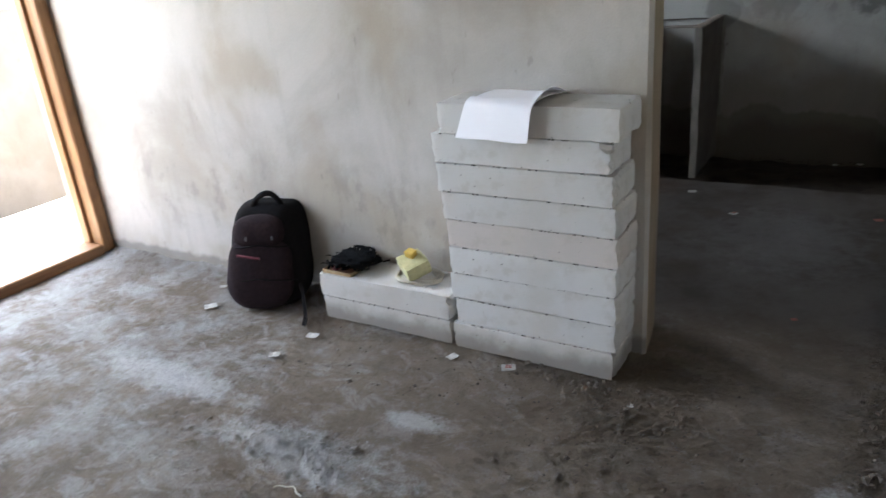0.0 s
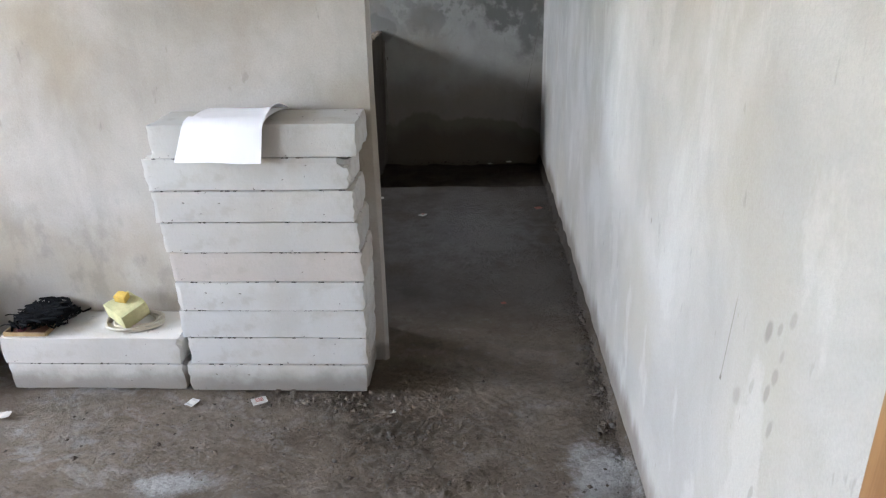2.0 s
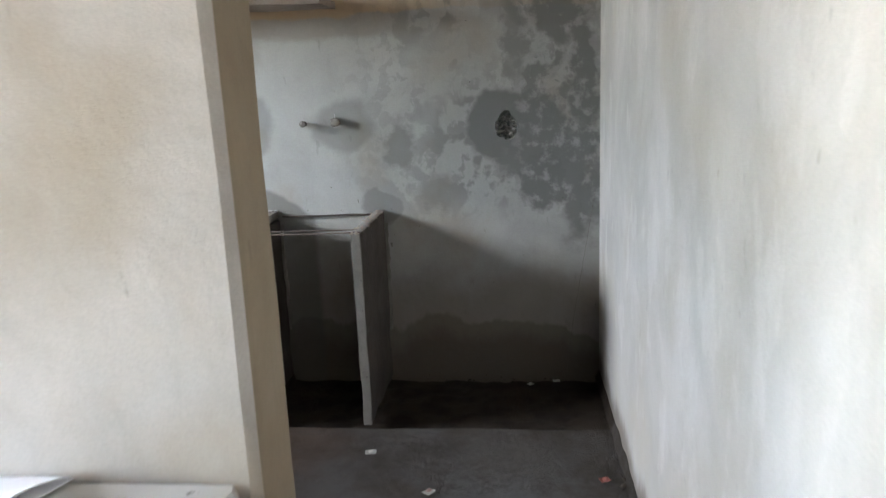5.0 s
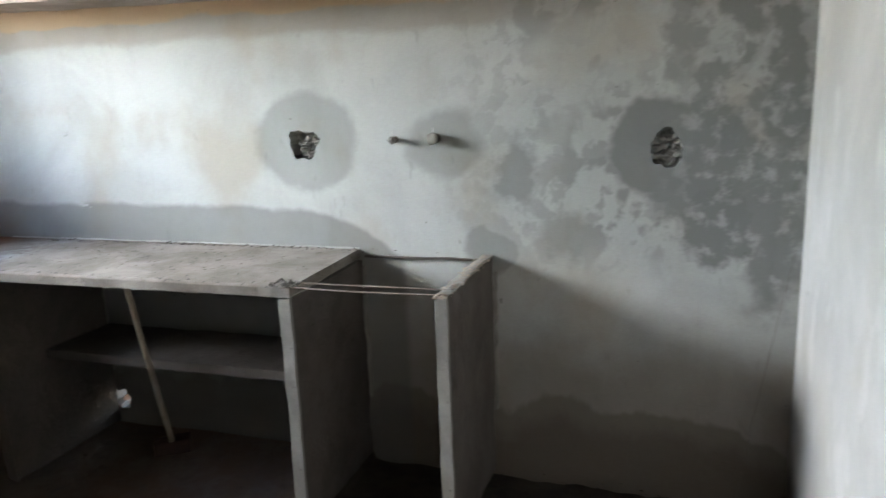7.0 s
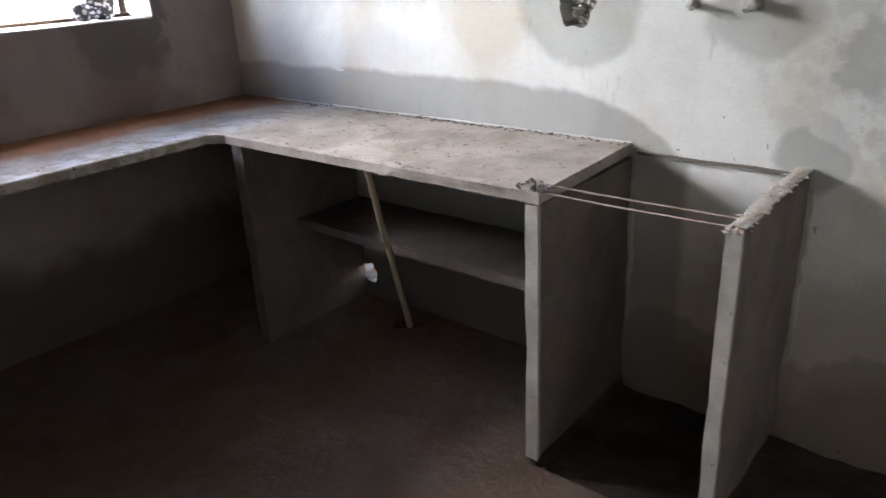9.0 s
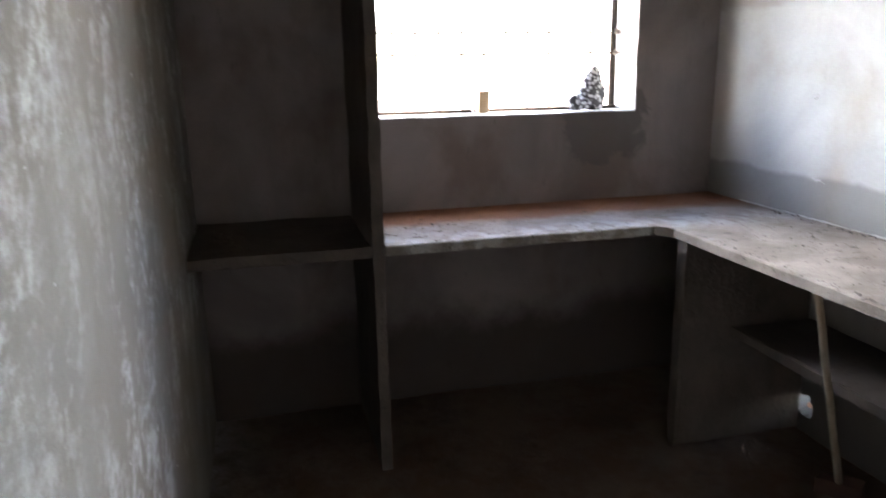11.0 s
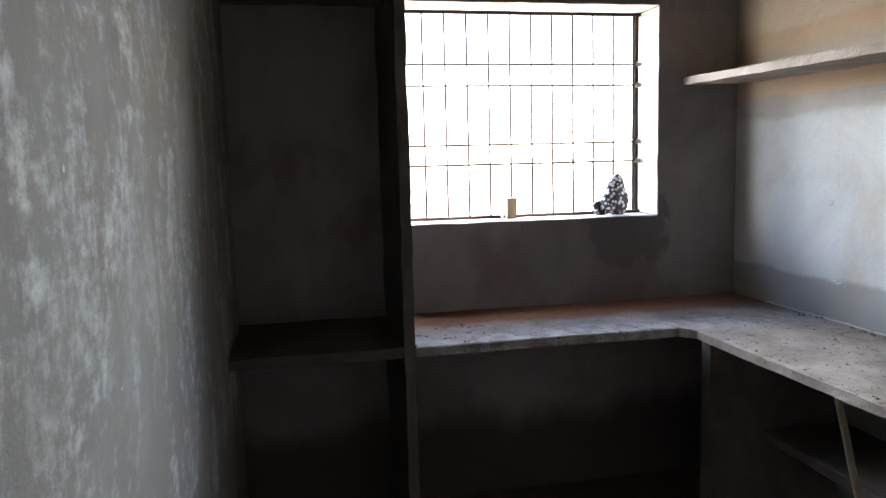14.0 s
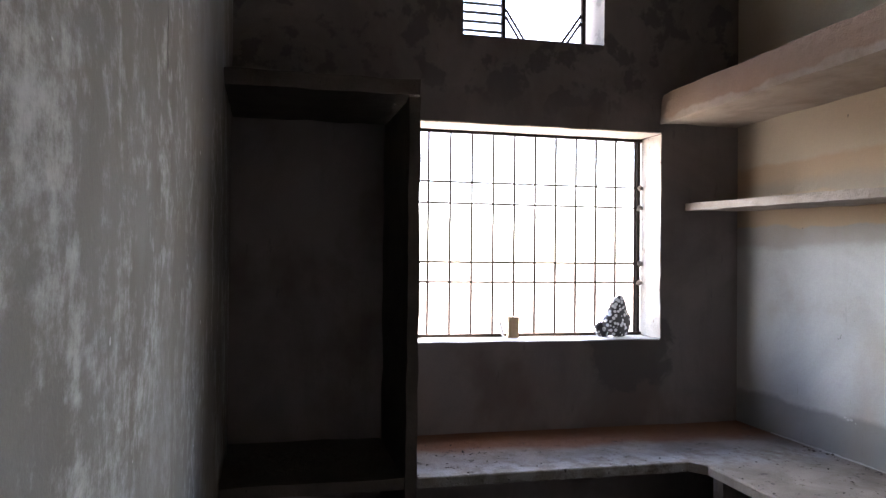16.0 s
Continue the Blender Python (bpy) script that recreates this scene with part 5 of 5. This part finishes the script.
# ---- litter and crumbs ----
def scrap(x, y, size, turn, material, label, fold=0.3):
    bm = bmesh.new()
    pts = []
    for i in range(4):
        for j in range(4):
            u, v = i / 3 - 0.5, j / 3 - 0.5
            z = 0.003 + size * 0.18 * abs(u) * fold + size * 0.16 * max(0, v) * fold + 0.002 * math.sin(i * 3 + j)
            pts.append((u * size, v * size * 0.72, z))
    for dz in (0, 0.0016):
        for p in pts:
            bm.verts.new((p[0], p[1], p[2] + dz))
    vs = list(bm.verts)
    for i in range(3):
        for j in range(3):
            a = i * 4 + j
            bm.faces.new((vs[a], vs[a + 1], vs[a + 5], vs[a + 4]))
            bm.faces.new((vs[a + 16], vs[a + 20], vs[a + 21], vs[a + 17]))
    rim = [0, 1, 2, 3, 7, 11, 15, 14, 13, 12, 8, 4]
    for a, b in zip(rim, rim[1:] + rim[:1]):
        bm.faces.new((vs[a], vs[b], vs[b + 16], vs[a + 16]))
    bm.transform(Matrix.Translation((x, y, 0.001)) @ Matrix.Rotation(turn, 4, "Z"))
    ob = solid("paper_scrap", bm, M_SCRAP if material != 2 else M_SCRAP_RED, label, "litter", (x, y, 0), group="scraps on the floor")
    if material == 1:
        bm = bmesh.new()
        for k in range(3):
            box(-size * 0.25, size * 0.25, -size * 0.2 + k * size * 0.15, -size * 0.14 + k * size * 0.15, 0.007, 0.0085, 0, bm)
        bm.transform(Matrix.Translation((x, y, 0.003)) @ Matrix.Rotation(turn, 4, "Z"))
        part("print", bm, M_SCRAP_RED, ob, "faded red print")


WHITE = "small crumpled white paper scrap on the floor"
PRINT = "small white scrap with faded red print on the floor"
RED = "small dusty red wrapper scrap on the floor"
for x, y, s, a, m in ((-0.352, -0.068, 0.05, 0.5, 1), (-0.575, -0.08, 0.042, 1.2, 0), (-1.222, -0.332, 0.042, 0.5, 0), (-1.178, -0.158, 0.045, 0.2, 0), (-1.797, -0.125, 0.055, 0.9, 0),
                      (-0.205, 1.985, 0.045, 0.2, 0), (0.068, 1.698, 0.042, 1.0, 1), (0.71, 1.8, 0.04, 0.4, 2), (0.48, 0.642, 0.022, 0.4, 2), (0.452, 2.68, 0.03, 0.8, 0), (0.58, 2.72, 0.035, 0.1, 0),
                      (0.1, -0.12, 0.02, 0.3, 0), (-1.9, 0.05, 0.03, 0.4, 0)):
    scrap(x, y, s, a, m, (WHITE, PRINT, RED)[m])


def crumbs(spots, seed):
    """Loose bits: (count, x, y, spread x, spread y, least, most, z)."""
    rnd = random.Random(seed)
    verts, faces = [], []
    base = [(1, 0, 0), (-1, 0, 0), (0, 1, 0), (0, -1, 0), (0, 0, 1), (0, 0, -0.4)]
    tri = [(0, 2, 4), (2, 1, 4), (1, 3, 4), (3, 0, 4), (2, 0, 5), (1, 2, 5), (3, 1, 5), (0, 3, 5)]
    for count, x, y, sx, sy, least, most, z in spots:
        for _ in range(count):
            px, py = rnd.gauss(x, sx), rnd.gauss(y, sy)
            if XE - 0.01 < px or (py > YA - 0.005 and py < YB + 0.005 and px < XA):
                continue
            if -1.25 < px < 0.02 and -0.004 < py < YA and z < 0.1:
                continue
            r = least + (most - least) * rnd.random() ** 2.5
            turn = Euler((rnd.uniform(-0.4, 0.4), rnd.uniform(-0.4, 0.4), rnd.uniform(0, 6.3))).to_matrix()
            n = len(verts)
            for b in base:
                v = turn @ Vector([b[i] * r * rnd.uniform(0.6, 1.25) * (1, 0.8, 0.55)[i] for i in range(3)])
                verts.append((px + v.x, py + v.y, z + v.z + r * 0.12))
            faces += [tuple(n + i for i in t) for t in tri]
    me = bpy.data.meshes.new("crumbs")
    me.from_pydata(verts, [], faces)
    return me


def stuff(name, me, material, label, category):
    ob = new(name, me)
    me.materials.append(material)
    return tagged(ob, label, category, kind="stuff")


stuff("mortar_crumbs", crumbs([(160, 0.1, -0.18, 0.2, 0.09, 0.002, 0.009, 0), (90, -0.15, -0.04, 0.16, 0.02, 0.002, 0.009, 0), (160, 0.765, 0.9, 0.03, 1.0, 0.002, 0.011, 0),
                               (1500, -0.8, -0.8, 1.1, 0.6, 0.0012, 0.006, 0), (120, -1.9, 0.14, 0.45, 0.05, 0.002, 0.01, 0), (140, 0.75, -0.3, 0.04, 0.4, 0.002, 0.012, 0),
                               (90, -0.78, -0.7, 0.12, 0.05, 0.002, 0.01, 0), (120, 0.3, -0.5, 0.3, 0.2, 0.0015, 0.006, 0), (90, -2.6, 0.05, 0.25, 0.1, 0.002, 0.01, 0)], 4), M_FLOOR,
      "dry mortar crumbs and soil scattered over the floor", "rubble")
stuff("soil_clods", crumbs([(150, -0.15, -0.04, 0.09, 0.022, 0.003, 0.018, 0.002), (420, 0.1, -0.22, 0.16, 0.11, 0.002, 0.013, 0.003), (260, -0.35, -0.3, 0.3, 0.18, 0.002, 0.012, 0.002), (120, 0.735, -0.1, 0.03, 0.22, 0.003, 0.018, 0.003), (60, 0.75, 0.8, 0.02, 0.6, 0.003, 0.014, 0.002),
                            (420, 0.2, -0.5, 0.4, 0.2, 0.002, 0.012, 0.002), (260, -0.68, -0.74, 0.13, 0.06, 0.003, 0.016, 0.002), (60, -0.6, -0.03, 0.4, 0.02, 0.002, 0.009, 0.002), (420, -0.9, -0.4, 0.6, 0.28, 0.002, 0.01, 0.001),
                            (90, -2.0, 0.16, 0.45, 0.025, 0.003, 0.018, 0.002)], 14), M_FLOOR, "dark brown clods of soil trodden about the floor", "soil")
stuff("damp_soil_bits", crumbs([(70, -0.12, -0.07, 0.1, 0.03, 0.004, 0.016, 0.003), (130, 0.15, -0.2, 0.22, 0.1, 0.003, 0.012, 0.004), (110, -0.5, -0.22, 0.4, 0.14, 0.003, 0.01, 0.003),
                                (110, 0.3, -0.45, 0.3, 0.16, 0.003, 0.012, 0.003), (150, 0.785, 0.15, 0.022, 0.3, 0.004, 0.017, 0.002), (120, 0.79, 1.35, 0.02, 0.4, 0.004, 0.018, 0.001)], 21), M_DIRT,
      "damp dark soil bits lying before the stacked blocks and along the wall foot", "soil")
stuff("kitchen_crumbs", crumbs([(160, -0.77, 2.2, 0.08, 0.04, 0.002, 0.01, 0), (300, -0.6, 1.6, 0.6, 0.4, 0.0015, 0.006, 0), (50, -2.0, 2.6, 0.2, 0.1, 0.003, 0.02, 0), (120, 0.3, 2.74, 0.3, 0.03, 0.002, 0.01, 0)], 6), M_FLOOR,
      "dry crumbs scattered over the kitchen floor", "rubble")
stuff("worktop_crumbs", crumbs([(150, -0.805, 2.265, 0.022, 0.02, 0.002, 0.011, ZT), (330, -1.5, 2.79, 0.45, 0.012, 0.002, 0.011, ZT), (160, -2.45, 1.35, 0.12, 0.14, 0.0015, 0.008, ZT), (330, -1.4, 2.5, 0.4, 0.14, 0.0015, 0.006, ZT), (120, -1.5, 2.25, 0.4, 0.008, 0.0015, 0.007, ZT), (60, -2.3, 2.0, 0.1, 0.2, 0.0015, 0.006, ZT)], 7), M_SLAB_SHADED,
      "loose mortar bits on the worktop", "rubble")
rnd = random.Random(2)
stuff("slab_top_crumbs", crumbs([(42, -0.267, 2.25 + 0.05 * k, 0.011, 0.02, 0.003, 0.013, ZT - 0.007) for k in range(11)], 8), M_SHELF, "crumbled mortar on the free slab's top", "rubble")
stuff("sill_crumbs", crumbs([(90, -2.93, 1.75, 0.04, 0.3, 0.0015, 0.007, W_Z0 + 0.001)], 9), M_SHELF, "mortar bits on the window sill", "rubble")

# broken mortar inside the pipe holes
def hole_rubble(cx, cz, radius, seed):
    rnd = random.Random(seed)
    bm = bmesh.new()
    for _ in range(110):
        a, r = rnd.uniform(0, 6.28), radius * math.sqrt(rnd.random())
        c = Vector((cx + r * math.cos(a), YN + 0.012 + 0.035 * (1 - r / radius) + 0.012 * rnd.random(), cz + r * math.sin(a)))
        made = bmesh.ops.create_icosphere(bm, subdivisions=1, radius=0.003 + 0.009 * rnd.random() ** 2)["verts"]
        grow = Vector((rnd.uniform(0.7, 1.5), rnd.uniform(0.7, 1.3), rnd.uniform(0.6, 1.4)))
        for v in made:
            v.co = c + v.co * grow + noise.noise_vector((c + v.co) * 160) * 0.0035
    me = bpy.data.meshes.new("hole_rubble")
    bm.to_mesh(me)
    bm.free()
    return me


for cx, cz, r, k in ((-0.975, 1.268, 0.042, 1), (0.36, 1.247, 0.052, 2)):
    stuff("hole_rubble", hole_rubble(cx, cz, r, k), M_EDGE, "broken mortar bits in a knocked-out pipe hole", "rubble")

# thin white string on the room floor
loop = [(-0.70 + 0.1 * i / 14, -0.9 + 0.022 * math.sin(i / 14 * math.pi) + 0.004 * math.sin(i), 0.002) for i in range(15)]
solid("string", tube(loop, 0.0022, 6), M_CABLE, "short piece of dirty white string on the floor", "string", (-0.65, -0.9, 0), smooth=True)

bm = bmesh.new()
for k, (x, z) in enumerate(((-2.135, 1.03), (-2.12, 1.024), (-2.105, 1.026), (-2.09, 1.018))):
    bmesh.ops.create_icosphere(bm, subdivisions=2, radius=0.011, matrix=Matrix.Translation((x, YN, z)) @ Matrix.Diagonal((0.9, 0.15, 0.45, 1)))
for v in bm.verts:
    v.co += noise.noise_vector(v.co * 70) * 0.004
solid("plaster_dab", bm, M_LIME, "small white plaster smear on the pipe wall", "plaster", (-2.11, YN, 1.02))

# dark mortar specks caught in the joints of the stack
rnd = random.Random(31)
specks = []
for k in range(1, 9):
    specks += [(1, rnd.uniform(-0.6, 0.0), 0.0015, 0.0, 0.0, 0.0015, 0.0045, 0.92 - 0.1022 * k + 0.0006) for _ in range(16)]
specks += [(1, rnd.uniform(-1.22, -0.64), 0.0045, 0.0, 0.0, 0.0015, 0.004, 0.1005) for _ in range(16)]


def joint_specks(rows):
    r2 = random.Random(5)
    bm = bmesh.new()
    for _, x, y, _, _, _, most, z in rows:
        made = bmesh.ops.create_icosphere(bm, subdivisions=1, radius=most * r2.uniform(0.5, 1.0))["verts"]
        for v in made:
            v.co = Vector((x + v.co.x * r2.uniform(1.0, 2.6), y + v.co.y * 0.6, z + v.co.z * 0.6))
    me = bpy.data.meshes.new("joint_specks")
    bm.to_mesh(me)
    bm.free()
    return me


M_SPECK = plain("dark_mortar_speck", (0.07, 0.058, 0.048), 0.95, 0, 0.4, 40)
stuff("joint_specks", joint_specks(specks), M_SPECK, "dark mortar specks in the joints of the stack", "rubble")

# mortar splashes on the window's side reveal and on the worktop wall
rnd = random.Random(77)
bm = bmesh.new()
for _ in range(46):
    c = Vector((rnd.uniform(-2.99, -2.84), W_Y1 - 0.0005, rnd.uniform(W_Z0 + 0.02, W_Z1 - 0.05)))
    made = bmesh.ops.create_icosphere(bm, subdivisions=1, radius=1.0)["verts"]
    r = rnd.uniform(0.0015, 0.005)
    for v in made:
        v.co = c + Vector((v.co.x * r, v.co.y * 0.0015, v.co.z * r * 1.7))
me = bpy.data.meshes.new("mortar_splashes")
bm.to_mesh(me)
bm.free()
stuff("mortar_splashes", me, M_DIRT, "brown mortar splashes on the window's side", "splashes")
